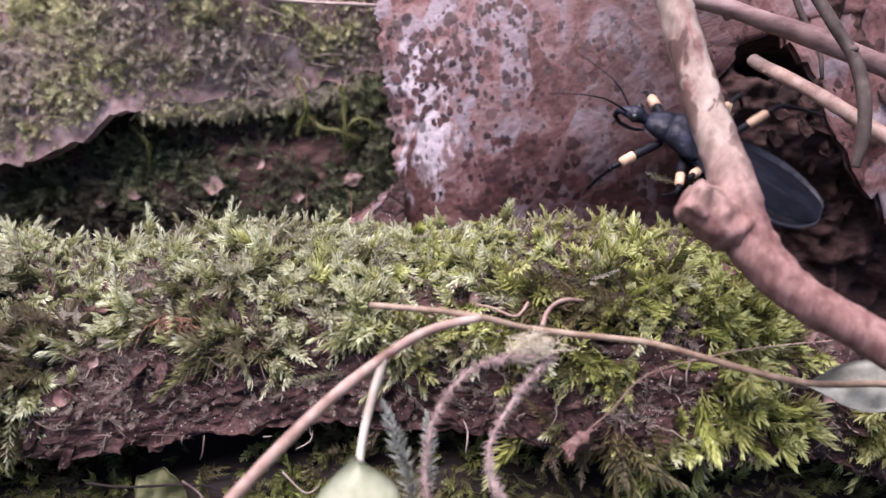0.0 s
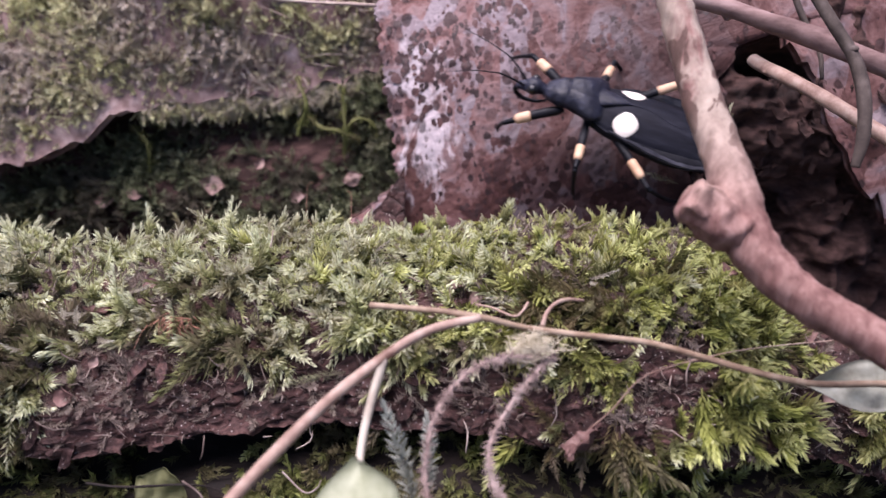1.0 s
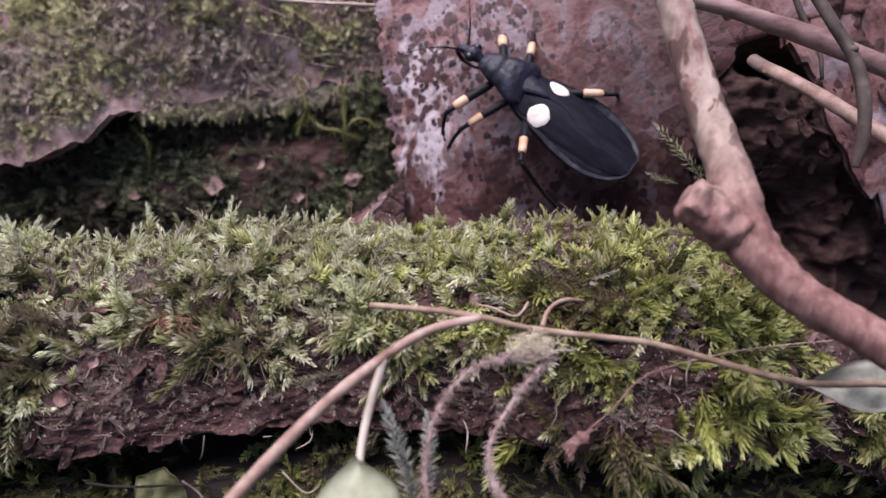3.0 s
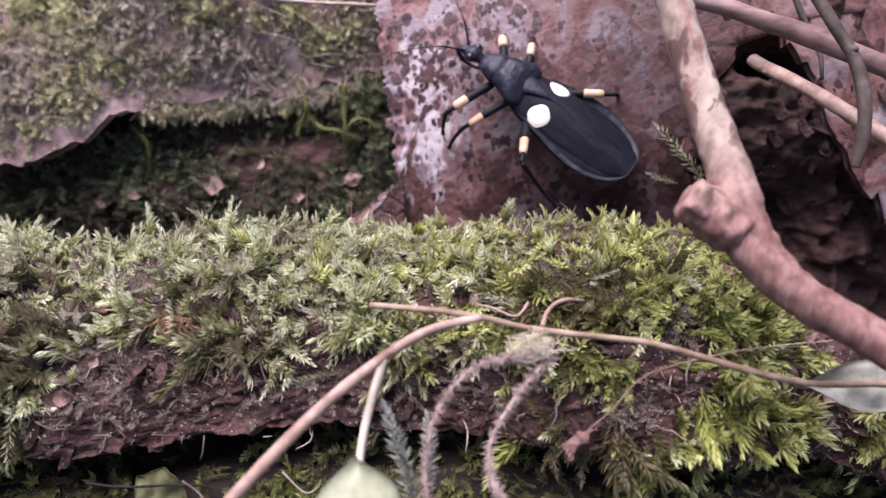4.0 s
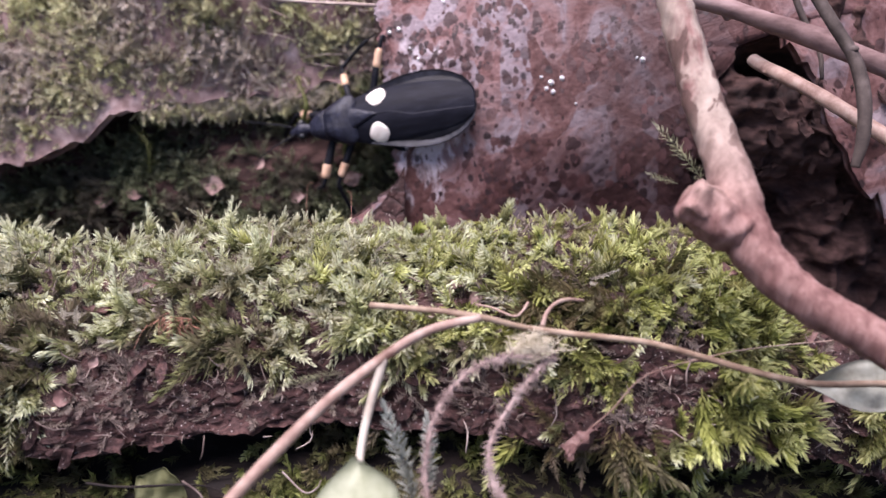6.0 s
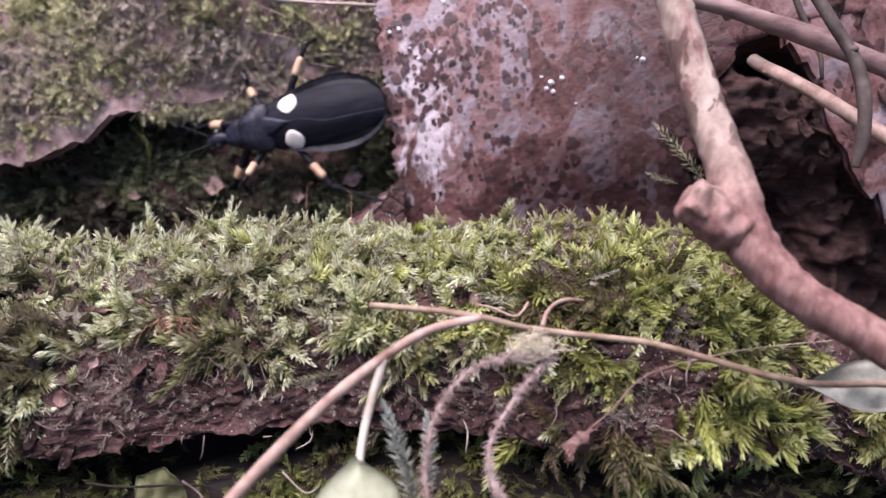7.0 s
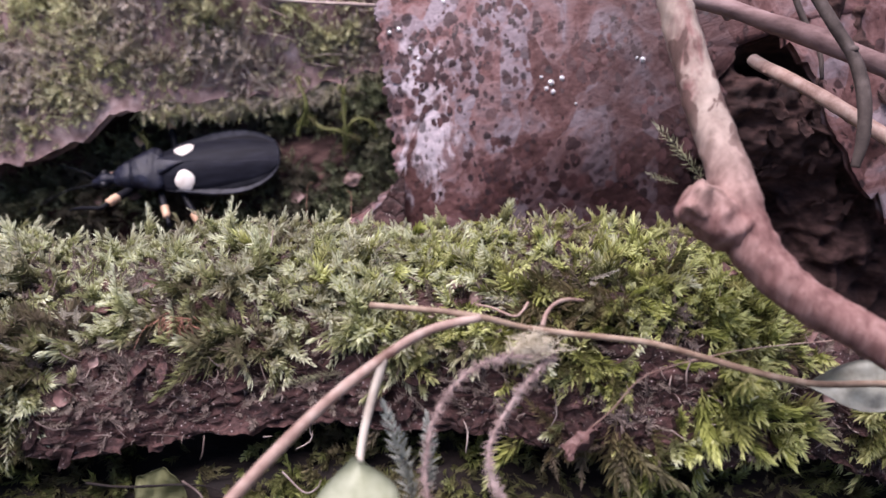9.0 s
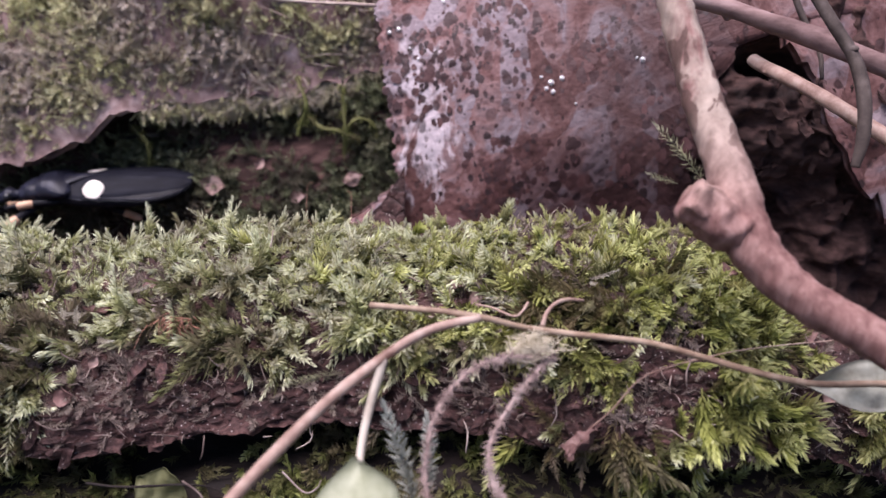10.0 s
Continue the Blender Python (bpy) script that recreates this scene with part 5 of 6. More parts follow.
def make_bug():
    b = thing("assassin_bug", (0, 0, 0), "black bug with two cream wing spots and orange banded legs", "insect")
    v, f = loft([(-17.2, 1.2, 4.4, 0.2), (-16.2, 3.5, 4.2, 0.7), (-13.5, 5.3, 4.0, 1.3), (-8.5, 6.4, 3.9, 1.7), (-4, 6.1, 4.0, 1.9), (0, 5.3, 4.3, 2.3), (4, 4.5, 4.6, 2.2), (7, 3.0, 4.7, 1.6)], 24, 50)
    part("abdomen", v, f, M_BELLY, b, "dull black abdomen")
    for k, sgn in enumerate((1, -1)):
        u, w = np.meshgrid(np.linspace(0, 1, 64), np.linspace(0, 1, 24), indexing="ij")
        x = 5.6 - 23.0 * u
        inner = -1.3 * smooth(0.3, 0.55, u)
        y = inner + (wing_side(x) - inner) * w
        z = wing_height(x, y) + (0.02 if k else 0.0) * smooth(0.2, 0.5, u) - 0.3 * smooth(0.9, 1, w)
        z = z + 0.012 * np.sin(y * 2.6 + x * 0.25) * smooth(0.35, 0.6, u) + 0.03 * np.exp(-((w - 0.82 - 0.08 * u) / 0.05) ** 2) * smooth(0.3, 0.45, u) + 0.03 * np.exp(-((w - 0.45) / 0.07) ** 2) * smooth(0.5, 0.2, u)
        top = np.stack([x, sgn * y, z], -1)
        low = top - np.array([0, 0, 0.3])
        if sgn < 0:
            top, low = top[:, ::-1], low[:, ::-1]
        v, f = shell(top, low)
        wing = part("wing", v, f, M_WING, b)
        # cream spot: a domed patch on the wing
        r, a = np.meshgrid(np.linspace(0, 1, 9), np.linspace(0, 2 * np.pi, 28, endpoint=False), indexing="ij")
        wob = 1 + 0.04 * np.sin(3 * a + k) + 0.03 * np.sin(4 * a + 1)
        x = 0.4 + 1.95 * r * wob * np.cos(a)
        y = 3.26 + 1.72 * r * wob * np.sin(a)
        z = wing_height(x, y) + 0.24 - 0.3 * r ** 6
        f = grid_faces(9, 28)
        i = np.arange(8)
        f = np.concatenate([f, np.stack([i * 28 + 27, (i + 1) * 28 + 27, (i + 1) * 28, i * 28], -1)])
        part("wing_spot", np.stack([x, sgn * y, z], -1).reshape(-1, 3), f, M_SPOT, wing, "cream white spot")
        # flared rim of the abdomen, in seven plates, with a dark slit under the wing's edge
        u, w = np.meshgrid(np.linspace(0, 1, 57), np.linspace(0, 1, 7), indexing="ij")
        x = 2.5 - 20.0 * u
        outer = rim_side(x)
        y = (outer - 2.2) * (1 - w) + outer * w
        y = np.maximum(y, 0.2)
        z = wing_height(x, np.minimum(wing_side(x), outer)) - 0.45 + 0.65 * w ** 1.5 + 0.10 * np.abs(np.sin(u * 7 * np.pi)) ** 0.25
        top = np.stack([x, sgn * y, z], -1)
        low = top - np.array([0, 0, 0.35])
        if sgn < 0:
            top, low = top[:, ::-1], low[:, ::-1]
        v, f = shell(top, low)
        part("abdomen_rim", v, f, M_RIM, b, "dusty grey-black flared rim")
    # triangle between the wings
    v, f = loft([(0.2, 0.1, 7.6, 0.1), (1.6, 0.6, 7.6, 0.3), (3.8, 1.5, 7.4, 0.5), (6.0, 2.3, 7.0, 0.7)], 12, 16)
    part("scutellum", v, f, M_BUG, b)
    v, f = loft([(4.4, 3.4, 6.5, 0.4), (5.0, 4.3, 6.5, 0.9), (6.2, 4.65, 6.4, 1.5), (7.4, 4.2, 6.35, 1.9), (8.8, 3.6, 6.25, 2.05), (10.0, 3.1, 6.1, 1.95), (10.6, 2.8, 5.9, 1.7)], 24, 40)
    side = np.abs(v[:, 1])
    v[:, 2] += 0.25 * np.exp(-((side - 1.7) / 0.7) ** 2) * smooth(4.8, 6.5, v[:, 0]) - 0.2 * np.exp(-(side / 0.5) ** 2) * smooth(6, 8, v[:, 0])
    v[:, 2] += 0.10 * fbm(v[:, 0] * 1.5, v[:, 1] * 1.5, 0, 141, 3)
    part("pronotum", v, f, M_BUG, b, "bell-shaped dusty black shield")
    v, f = loft([(10.1, 2.7, 5.8, 1.6), (10.8, 2.95, 5.8, 1.9), (12.0, 2.6, 5.7, 1.8), (13.2, 2.0, 5.4, 1.45), (14.1, 1.35, 5.2, 1.05)], 20, 24)
    ridge = np.abs(v[:, 1])
    v[:, 2] += -0.35 * np.exp(-(ridge / 0.4) ** 2) + 0.1 * fbm(v[:, 0] * 1.6, v[:, 1] * 1.6, 0, 143, 3)
    part("collar", v, f, M_BUG, b)
    v, f = loft([(13.6, 0.85, 5.0, 0.75), (14.6, 0.95, 5.1, 0.9), (15.6, 1.4, 5.2, 1.2), (16.6, 1.45, 5.15, 1.2), (17.5, 1.0, 4.8, 0.9), (18.6, 0.65, 4.4, 0.65), (19.1, 0.2, 4.2, 0.25)], 16, 30)
    head = part("head", v, f, M_BUG, b, "narrow black head")
    for sgn in (1, -1):
        v, f = loft([(15.2, 0.05, 5.4, 0.05), (15.5, 0.55, 5.4, 0.6), (16.1, 0.8, 5.4, 0.85), (16.7, 0.55, 5.4, 0.6), (17.0, 0.05, 5.4, 0.05)], 12, 14)
        part("eye", v + np.array([0, sgn * 1.2, 0]), f, M_EYE, head, "glossy black eye")
    v, f = tube(spline([(18.5, 0, 4.2), (19.0, 0, 3.0), (17.6, 0, 1.8), (15.2, 0, 1.9), (13.6, 0, 2.9)], 20), np.linspace(0.55, 0.2, 20), 8)
    part("beak", v, f, M_BELLY, head)
    joints = {}
    for sgn in (1, -1):
        side = "left" if sgn > 0 else "right"
        # feeler: two long thin pieces, elbowed
        v, f = tube(spline([(0, 0, 0), (2.2, sgn * 1.0, 1.2), (4.4, sgn * 1.8, 1.9)], 12), np.linspace(0.2, 0.14, 12), 6)
        v2, f2 = tube(spline([(4.4, sgn * 1.8, 1.9), (8, sgn * 3.2, 1.6), (12.5, sgn * 5.2, 0.4)], 16), np.linspace(0.12, 0.05, 16), 6)
        v, f = merge((v, f), (v2, f2))
        joints["feeler", side] = part("feeler", v + np.array([17.6, sgn * 0.6, 5.2]), f, M_BELLY, b, origin=(17.6, sgn * 0.6, 5.2))
        for kind, hip, upper, reach in LEGS:
            hip = np.array((hip[0], sgn * hip[1], hip[2]))
            k1 = hip + np.array((upper[0], sgn * upper[1], upper[2]))
            fat = 0.78 if kind == "front" else 0.66
            v, f = tube(spline([hip, hip + 0.5 * (k1 - hip) + np.array((0, 0, 0.25)), k1], 24), np.interp(np.linspace(0, 1, 24), [0, 0.1, 0.5, 0.9, 1], [0.5, fat, fat, 0.6 * fat, 0.4]), 10)
            leg = part(kind + "_leg", v, f, M_BELLY, b, origin=tuple(hip))
            joints[kind, side] = leg
            mid = lambda q: hip + q * (k1 - hip) + np.array((0, 0, 0.25)) * (1 - (2 * q - 1) ** 2)
            q = np.linspace(0.54, 0.84, 10)
            v, f = tube(np.array([mid(a) for a in q]), np.interp(q, [0.54, 0.565, 0.8, 0.84], [0.6 * fat, 1.15 * fat, 1.08 * fat, 0.55 * fat]), 12)
            part("band", v - hip, f, M_BAND, leg, "orange yellow band")
            # shin and foot along +x from the knee
            q = np.linspace(0, 1, 26)
            line = np.stack([reach * q, 0 * q, 0.035 * reach * np.sin(np.pi * q) - 0.02 * reach * smooth(0.78, 1, q)], -1)
            thick_ = np.interp(q, [0, 0.06, 0.15, 0.7, 0.76, 0.78, 0.97, 1], [0.42, 0.45, 0.36, 0.34 if kind != "hind" else 0.26, 0.4 if kind != "hind" else 0.26, 0.17, 0.13, 0.2])
            v, f = tube(line, thick_, 8)
            joints["shin", kind, side] = part("shin", v + (k1 - hip), f, M_BELLY, leg, origin=tuple(k1 - hip))
    return b, joints


# kind, hip, thigh, length of shin and foot
LEGS = [("front", (10.3, 1.8, 4.0), (5.6, 7.8, 1.2), 9.0),
        ("middle", (6.2, 2.3, 3.8), (1.6, 9.6, 1.2), 9.0),
        ("hind", (2.6, 2.5, 3.6), (-6.6, 10.6, 1.4), 21.0)]
M_WING = earthy("dull_black_wing", (0.004, 0.0041, 0.0066), (0.009, 0.0094, 0.0145), (0.019, 0.0195, 0.028), 800, 140, 0.6, 0.00012, (0.3, 1, 1), spec=0.1)
M_RIM = earthy("dusty_black_rim", (0.006, 0.006, 0.009), (0.014, 0.0142, 0.02), (0.04, 0.04, 0.052), 900, 170, 0.55, 0.0001, spec=0.3)
M_EYE = Nodes("black_eye").done((0.006, 0.006, 0.007), 0.28, spec=0.4)
bug, joints = make_bug()


# ---- drops of spat liquid ----
def droplet(size, seed):
    u, w = np.meshgrid(np.linspace(0, 1, 7), np.linspace(0, 2 * np.pi, 12, endpoint=False), indexing="ij")
    ang = u * np.pi * 0.5
    v = np.stack([size * np.cos(ang) * np.cos(w), size * np.cos(ang) * np.sin(w), size * 0.8 * np.sin(ang)], -1).reshape(-1, 3)
    f = np.concatenate([grid_faces(7, 12), np.array([[i * 12 + 11, i * 12, i * 12 + 12, i * 12 + 23][::1] for i in range(6)])])
    ob = part("droplet", v, f, M_DROP)
    return tagged(ob, "tiny clear glinting droplet on the bark", "droplet", "spat droplets")


M_DROP = Nodes("clear_liquid").done((0.95, 0.95, 0.95), 0.03, spec=1.0, Transmission_Weight=0.6, IOR=1.45)
DROPS = [(-9.7, 14.6, 0.40), (-8.0, 15.1, 0.48), (19.2, 4.9, 0.55), (18.4, 3.9, 0.42), (21.1, 5.6, 0.5), (19.6, 3.3, 0.45), (34.6, 8.1, 0.5), (0.1, 19.9, 0.4), (17.5, 5.9, 0.32), (-4.5, 9.5, 0.3), (23.5, 1.2, 0.28), (-6.0, 11.5, 0.26), (33.6, 8.4, 0.26)]
drops = [droplet(d[2], k) for k, d in enumerate(DROPS)]


def on_trunk(x, s, lift):
    a = TA + math.degrees(s / TR)
    p = trunk(x, s, lift)
    return pose(*(float(c) * MM for c in p), 90 - a)


def heading(az, el):
    """A direction from its bearing and rise in degrees."""
    az, el = radians(az), radians(el)
    return Vector((math.cos(el) * math.cos(az), math.cos(el) * math.sin(az), math.sin(el)))


def motions():
    path = [
        (0, 44.6, -2.4, 60.7, -23.6, -23.0, 161.1),
        (0.4, 39.4, -3.9, 63.8, -15.7, -13.9, 168.3),
        (0.5, 37.7, -4.1, 64.1, -18.0, -14.4, 168.5),
        (0.7, 34.8, -4.2, 66.2, -22.1, -15.9, 167.6),
        (0.8, 32.7, -3.3, 67.0, -23.4, -16.7, 166.9),
        (0.9, 31.0, -2.2, 67.4, -25.6, -15.1, 165.8),
        (1, 29.5, -0.8, 67.6, -26.2, -13.0, 164.4),
        (1.1, 26.4, 1.2, 67.0, -22.9, -12.1, 160.5),
        (1.2, 24.0, 2.9, 66.7, -24.7, -15.5, 160.9),
        (1.3, 22.1, 4.9, 66.6, -22.5, -20.4, 156.1),
        (1.4, 20.8, 6.8, 67.5, -29.9, -23.3, 156.4),
        (1.5, 17.2, 7.8, 67.8, -30.6, -27.6, 153.8),
        (1.7, 17.4, 8.8, 66.6, -34.0, -28.6, 152.0),
        (2.1, 17.6, 9.2, 66.6, -36.9, -28.6, 152.4),
        (2.5, 17.3, 8.3, 66.7, -31.4, -28.1, 155.1),
        (3.8, 17.3, 8.7, 66.6, -31.5, -28.3, 155.1),
        (4, 17.4, 8.8, 66.5, -31.7, -28.4, 155.0),
        (4.2, 17.8, 10.0, 66.4, -37.9, -28.3, 152.4),
        (4.4, 18.0, 10.2, 65.5, -34.3, -26.5, 151.1),
        (4.6, 16.0, 10.1, 64.6, -33.0, -23.0, 149.9),
        (4.8, 14.0, 11.6, 64.9, -42.2, -21.2, 160.8),
        (4.9, 13.0, 11.7, 64.7, -41.6, -21.2, 162.4),
        (5, 11.6, 11.1, 64.8, -39.0, -19.3, 165.8),
        (5.1, 9.2, 11.1, 65.1, -43.2, -16.9, 166.6),
        (5.2, 5.4, 11.2, 64.3, -46.9, -12.1, 167.5),
        (5.3, 1.1, 12.5, 63.9, -49.4, -3.1, 170.1),
        (5.4, -1.2, 13.3, 63.8, -52.9, 4.2, 175.6),
        (5.5, -3.7, 13.6, 63.1, -50.1, 6.7, 174.6),
        (5.6, -6.6, 14.0, 62.4, -52.3, 11.7, 173.1),
        (5.7, -7.5, 15.1, 63.8, -54.1, 13.7, 170.8),
        (6.8, -21.8, 18.1, 63.1, -68.4, 13.7, 167.7),
        (7, -25.9, 18.9, 62.7, -67.1, 15.7, 172.4),
        (7.2, -28.4, 19.9, 62.2, -65.1, 14.5, 174.9),
        (7.5, -30.7, 19.5, 57.8, -52.4, 10.9, 178.2),
        (7.7, -35.8, 19.1, 56.1, -45.4, 12.9, 175.3),
        (7.8, -38.9, 19.2, 55.3, -47.4, 15.1, 175.5),
        (8, -41.2, 18.7, 54.0, -55.5, 17.2, -179.1),
        (8.1, -40.3, 18.6, 52.6, -57.1, 15.6, -179.7),
        (8.2, -40.5, 18.1, 51.9, -51.8, 15.4, -177.1),
        (8.4, -40.5, 18.2, 51.9, -50.1, 18.8, -170.6),
        (8.5, -41.0, 18.8, 52.4, -55.9, 14.2, -179.1),
        (8.6, -41.6, 17.9, 50.8, -45.0, 15.1, -173.2),
        (8.8, -46.0, 17.3, 50.1, -38.3, 9.6, -170.6),
        (9, -48.3, 18.0, 51.2, -38.5, 7.1, -175.0),
        (9.2, -51.3, 17.0, 50.7, -36.4, 7.6, -176.3),
        (9.3, -53.1, 16.8, 51.1, -33.7, 8.1, -175.3),
        (9.5, -55.1, 15.9, 51.3, -23.3, 5.4, -173.9),
        (9.6, -55.8, 15.2, 50.5, -21.7, 3.8, -176.3),
        (9.8, -60.7, 13.5, 47.4, -14.2, 2.8, -169.3),
        (10, -65.8, 14.1, 46.9, -6.9, 1.4, -167.8),
    ]
    body = [(t, pose(x * MM, y * MM, z * MM, rx, ry, rz)) for t, x, y, z, rx, ry, rz in path]
    walk(bug, body)
    # legs: seconds, swing forward, raise (degrees)
    swings = {
        ("front", "left"): [(0, 2, -22), (0.2, 9, -24), (0.4, 0, -36), (0.6, -25, -38), (0.8, -34, -30), (1.1, -24, -25), (1.5, 13, -28), (2.5, 16, -17), (4, 15, -19), (4.6, 10, 8), (5, 10, 11), (5.3, 11, 19), (5.5, -8, -11), (5.7, 13, -14), (5.95, 18, -9), (6.2, -2, -20), (6.45, 11, -11), (6.65, -7, -22), (7.2, -6, -18), (7.5, 13, 2), (8.5, -6, 48), (9, 2, 29), (9.5, 9, -13), (10, -10, -18)],
        ("middle", "left"): [(0, 15, 7), (0.2, 12, -16), (0.4, 25, -29), (0.6, 19, -12), (0.8, -3, -6), (1.1, 19, -16), (1.5, -21, -31), (2.5, -17, -32), (4, -17, -32), (4.6, -18, -7), (5, -16, -8), (5.3, -15, -18), (5.5, -10, -20), (5.7, 1, -20), (5.95, -20, -17), (6.2, -17, 2), (6.45, -46, 0), (6.65, -40, 17), (6.8, -56, 17), (7.2, 1, 27), (7.5, 0, -19), (7.8, -38, 0), (8.1, -50, 8), (8.5, -46, 6), (9, 24, 4), (9.5, 3, 21), (10, -65, 2)],
        ("hind", "left"): [(0, -48, 29), (0.2, -40, 34), (0.4, -48, 29), (0.6, -37, 14), (0.8, -11, 9), (1.1, 15, -12), (1.5, -3, 12), (2.5, -8, 14), (4, -7, 14), (4.6, 1, 8), (5, 4, 5), (5.3, -10, 16), (5.5, 5, -8), (5.7, 15, -29), (5.95, 24, -23), (6.2, 9, -33), (6.45, 26, -23), (6.65, 10, -33), (6.8, 19, -27), (7.2, -16, 20), (7.5, -5, 15), (7.8, -19, 22), (9.5, 9, -22), (10, 53, -35)],
        ("front", "right"): [(0, 0, -20), (0.2, -1, -16), (0.4, -18, -2), (0.6, -2, 4), (0.8, 29, 0), (1.1, 13, -8), (1.5, 1, -20), (2.5, -1, -21), (4, 0, -21), (4.6, -11, -18), (5, 10, -29), (5.3, 27, 11), (5.5, 10, -28), (5.7, 37, -19), (5.95, 41, -28), (6.2, 21, -21), (6.45, 34, -35), (6.65, 15, -28), (6.8, 21, -35), (7.2, 59, 5), (7.5, 60, -5), (8.1, 42, -31), (8.5, 48, -27), (10, 48, -27)],
        ("middle", "right"): [(0, -36, 40), (0.2, -19, 28), (0.4, 15, 6), (0.6, 14, -2), (0.8, -3, 0), (1.1, -18, -9), (1.5, 11, -11), (2.5, 15, -8), (4, 16, -9), (4.6, 17, -4), (5, -13, -18), (5.3, -4, -19), (5.5, -16, -19), (5.7, 6, -25), (5.95, 2, -21), (6.2, 22, -31), (6.45, 9, -22), (6.65, 28, -33), (6.8, 22, -28), (7.2, 21, -39), (7.5, 11, -42), (7.8, 15, -22), (8.1, 41, -23), (8.5, 42, -23), (9, 24, -10), (10, 24, -10)],
        ("hind", "right"): [(0, -9, 40), (0.2, -4, 30), (0.6, -27, 31), (1.5, -32, 6), (2.5, -28, 10), (4, -27, 10), (4.6, -17, 6), (5, -29, 9), (5.5, 27, 15), (5.7, 6, 6), (5.95, 15, 1), (6.2, -1, 11), (6.45, 16, 1), (6.65, 1, 11), (6.8, 9, 6), (7.2, -10, -12), (7.5, 59, -8), (7.8, 22, -2), (8.1, -5, 7), (8.5, -2, -3), (9, 39, -3), (9.5, -6, 19), (10, 28, 7)],
    }
    # shins: seconds, bearing and rise from the knee (degrees)
    knees = {
        ("front", "left"): [(0, 40, -60), (0.2, 35, -85), (0.4, 29, -81), (0.6, 7, -62), (0.8, -2, -53), (1.1, -1, -51), (1.5, 87, -52), (2.5, 78, -74), (4, 76, -72), (4.6, 2, -32), (5, -57, -45), (5.3, -70, -54), (5.5, -45, -63), (5.7, -28, -62), (7.2, 5, -20), (7.5, -5, -57), (8.5, -61, -44), (9, -35, -28), (9.5, -60, -48), (10, -70, -39)],
        ("middle", "left"): [(0, -99, -51), (0.2, -98, -63), (0.4, -104, -71), (0.6, -108, -61), (0.8, 143, -61), (1.1, 137, -85), (1.5, 87, -50), (2.5, 79, -50), (4, 79, -49), (4.6, 68, -80), (5, -80, -77), (5.3, 104, -67), (5.5, 118, -40), (5.7, 118, -23), (6.8, 104, -76), (7.2, -76, -83), (7.5, 35, -59), (7.8, 45, -63), (8.1, 56, -71), (8.5, 65, -75), (9, -107, -75), (9.5, -100, -40), (10, -61, -42)],
        ("hind", "left"): [(0, -72, -21), (0.2, -72, -12), (0.4, -64, -10), (0.6, -70, -22), (0.8, -90, -30), (1.1, -161, -44), (1.5, -154, -45), (2.5, -148, -41), (4, -149, -41), (4.6, -153, -44), (5, -164, -49), (5.3, -146, -57), (5.5, 159, -53), (5.7, 130, -50), (6.8, 145, 0), (7, 155, -14), (7.2, 178, -28), (7.5, 170, -27), (7.7, -176, -35), (8, -150, -48), (9.5, -158, -13), (10, 128, -23)],
        ("front", "right"): [(0, 16, -27), (0.2, 7, -33), (0.4, 2, -35), (0.6, -19, -51), (0.8, -43, -65), (1.1, -58, -29), (1.5, -26, 1), (2.5, -53, -36), (4, -54, -36), (4.6, -28, -59), (5, -29, -19), (5.3, -29, -42), (5.5, -17, -36), (5.7, -11, -31), (6.8, -38, 39), (7.2, -40, -26), (7.5, -37, -36), (8.1, -7, -14), (8.5, -2, -16), (10, -63, -36)],
        ("middle", "right"): [(0, -103, -85), (0.2, -106, -70), (0.4, -106, -85), (0.6, -106, -85), (0.8, -107, -83), (1.1, -109, -32), (1.5, -88, -28), (2.5, -99, -31), (4, -99, -30), (4.6, -103, -33), (5, -109, 5), (5.3, -119, 20), (5.5, -128, 24), (5.7, -136, 15), (6.8, -158, 3), (7.2, -93, -22), (7.5, -167, -26), (7.8, 173, -13), (8.1, -177, -11), (8.5, -171, -7), (9, -175, -3), (10, 162, -9)],
        ("hind", "right"): [(0, -140, -60), (0.2, -146, -43), (0.6, -128, -64), (1.5, -64, -58), (2.5, -63, -64), (4, -64, -64), (4.6, -68, -71), (5, -78, -68), (5.5, 147, -55), (5.7, -166, -72), (6.8, -80, -81), (7.2, -115, -57), (7.5, -156, -47), (7.8, 146, 23), (8.1, -89, -64), (8.5, -99, -54), (9, -158, -39), (9.5, 163, 31), (10, 112, 25)],
    }
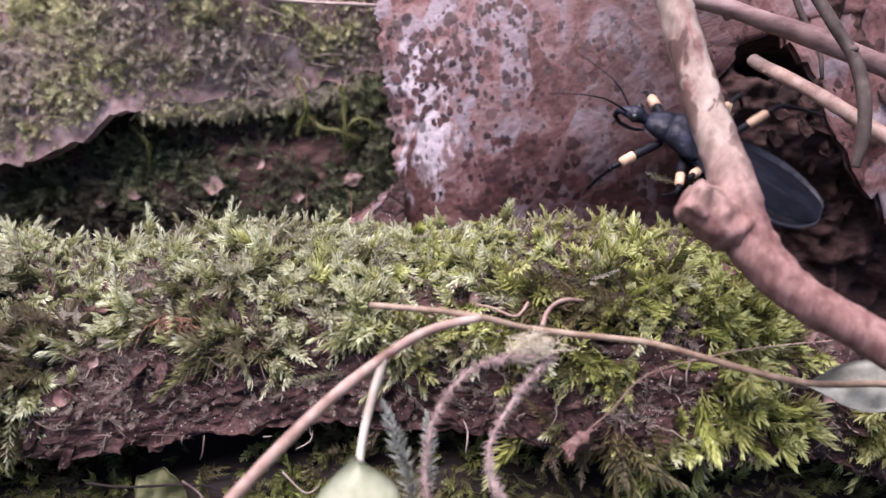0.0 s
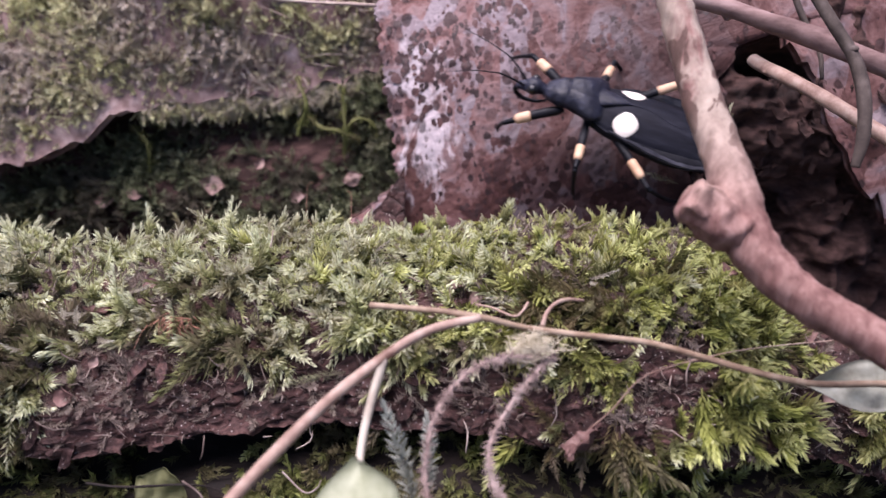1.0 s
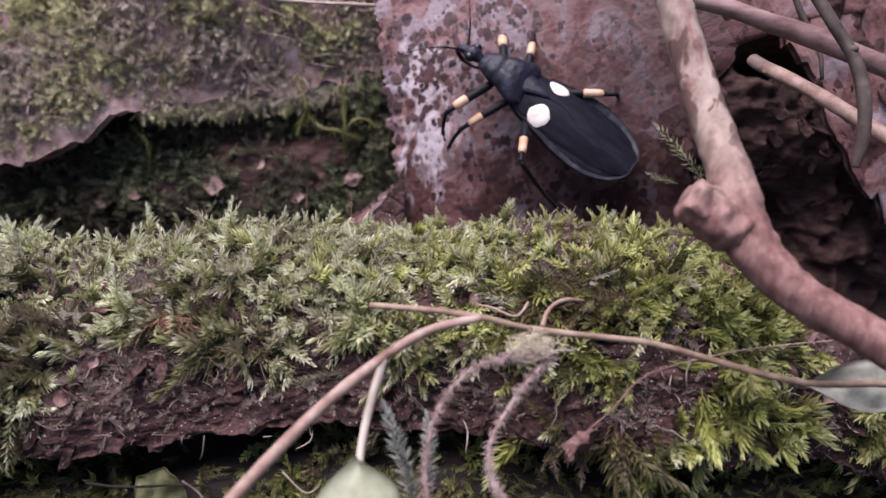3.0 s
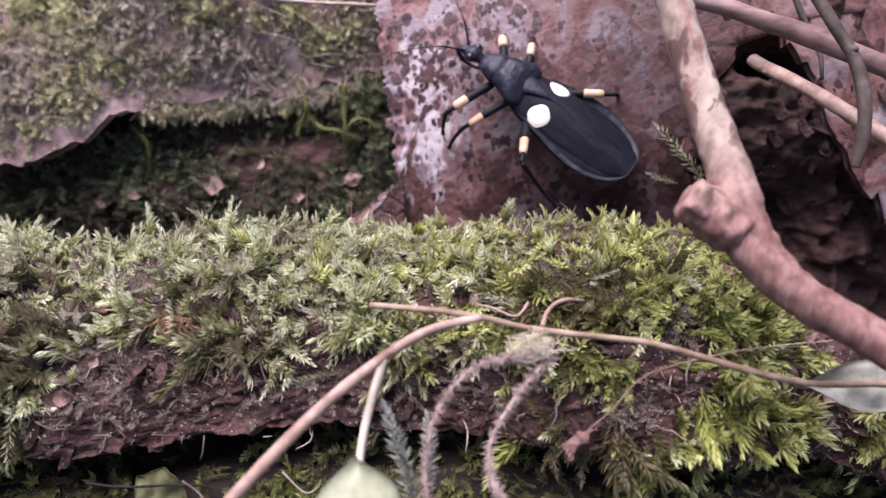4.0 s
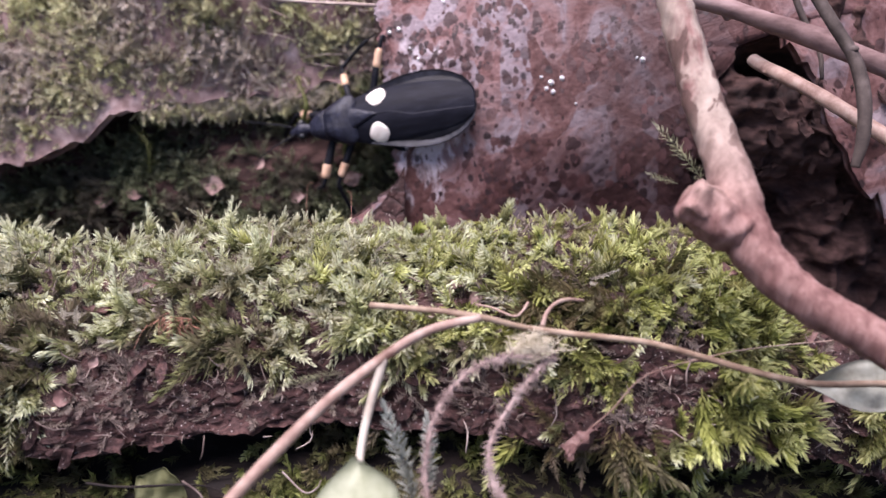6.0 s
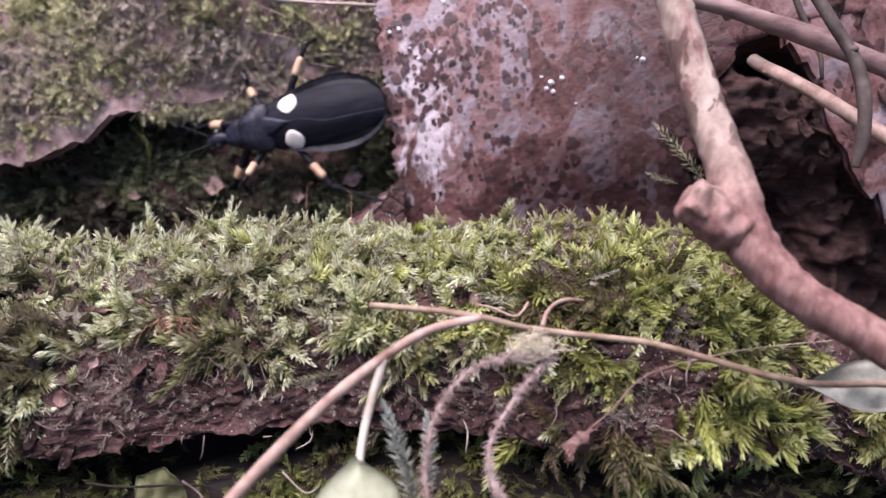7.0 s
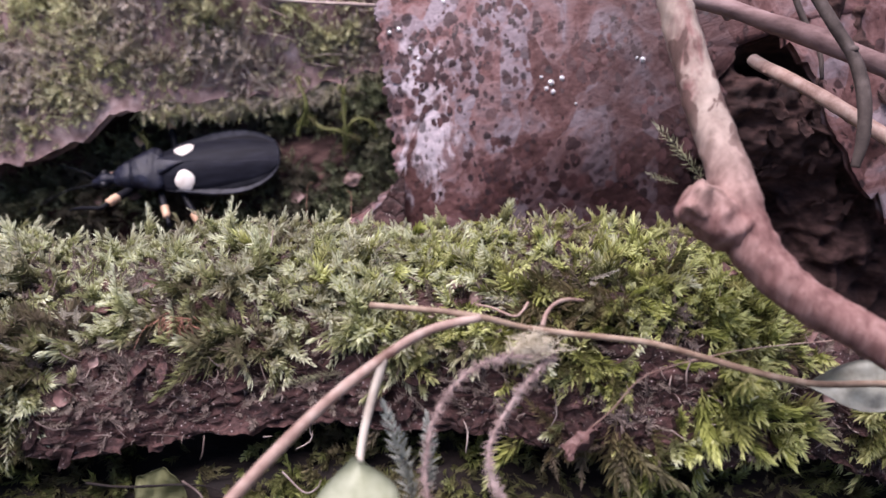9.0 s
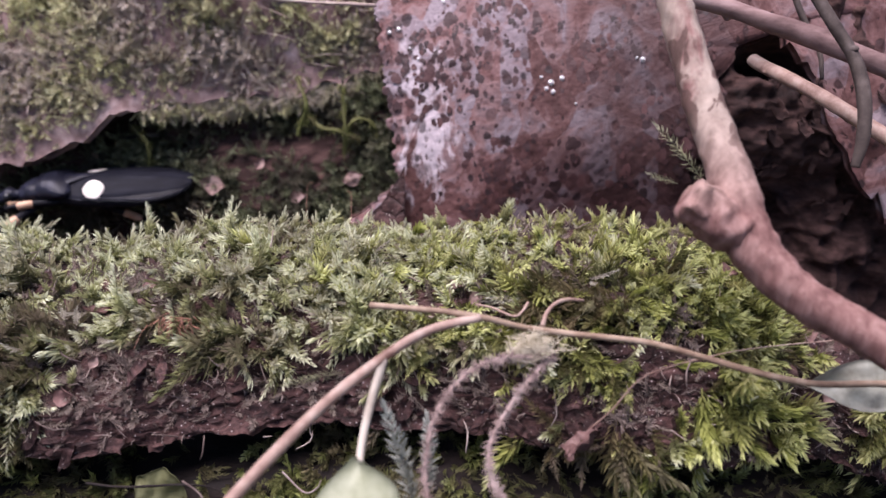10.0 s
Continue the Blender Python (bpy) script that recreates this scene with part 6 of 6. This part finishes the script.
    for (kind, side), rows in swings.items():
        leg = joints[kind, side]
        sgn = 1 if side == "left" else -1
        femur = [l[2] for l in LEGS if l[0] == kind][0]
        axis = Vector((0, 0, 1)).cross(Vector((femur[0], sgn * femur[1], femur[2]))).normalized()
        hip = Matrix.Translation(leg.location.copy())
        walk(leg, [(t, hip @ Matrix.Rotation(radians(yaw), 4, "Z") @ Matrix.Rotation(-radians(lift), 4, axis)) for t, yaw, lift in rows])
        shin = joints["shin", kind, side]
        knee = Matrix.Translation(shin.location.copy())
        rest = heading(*{"front": (25 * sgn, -45), "middle": (108 * sgn, -45), "hind": (158 * sgn, -25)}[kind])
        first = Vector((1, 0, 0)).rotation_difference(rest).to_matrix().to_4x4()
        walk(shin, [(t, knee @ rest.rotation_difference(heading(az, el)).to_matrix().to_4x4() @ first) for t, az, el in knees[kind, side]])
    for side, sgn in (("left", 1), ("right", -1)):
        feeler = joints["feeler", side]
        base = Matrix.Translation(feeler.location.copy())
        rows = [(0.0, 0, 0), (0.4, 14, -20), (0.8, -10, 10), (1.2, 12, -25), (1.6, 25 * sgn, -10), (2.6, 30 * sgn, -6), (3.8, 28 * sgn, -8), (4.3, 20, -4), (4.7, -12, 14), (5.1, 16, -16),
                (5.5, -12, 10), (6.2, 10, 0), (6.9, -14, 8), (7.5, 10, 12), (8.0, -8, 4), (8.7, 12, -18), (9.2, -10, 8), (10.0, 4, 6)]
        walk(feeler, [(t, base @ pose(0, 0, 0, 0, tip, yaw)) for t, yaw, tip in rows])
    # a bent sprig springs up when the bug has walked off it
    rest = rising.matrix_basis.copy()
    down = Matrix.Translation(rest.translation) @ Matrix.Rotation(radians(62), 4, "Y") @ Matrix.Translation(-rest.translation) @ rest
    walk(rising, [(0.0, down), (1.15, down), (1.4, rest), (10.0, rest)])
    # drops leave the beak at 4.25 s and land at once
    beak = Matrix.Translation((16.5 * MM, 0, 5.0 * MM))
    for k, (ob, (x, s, size)) in enumerate(zip(drops, DROPS)):
        land = on_trunk(x, s, float(trunk_bumps(np.array(x), np.array(s))) * 0.6 + 0.05)
        rows = [(t, m @ beak) for t, m in body if t < 4.25] + [(4.25, body[[t for t, m in body].index(4.2)][1] @ beak)] + [(4.37, land), (10.0, land)]
        walk(ob, rows)


motions()
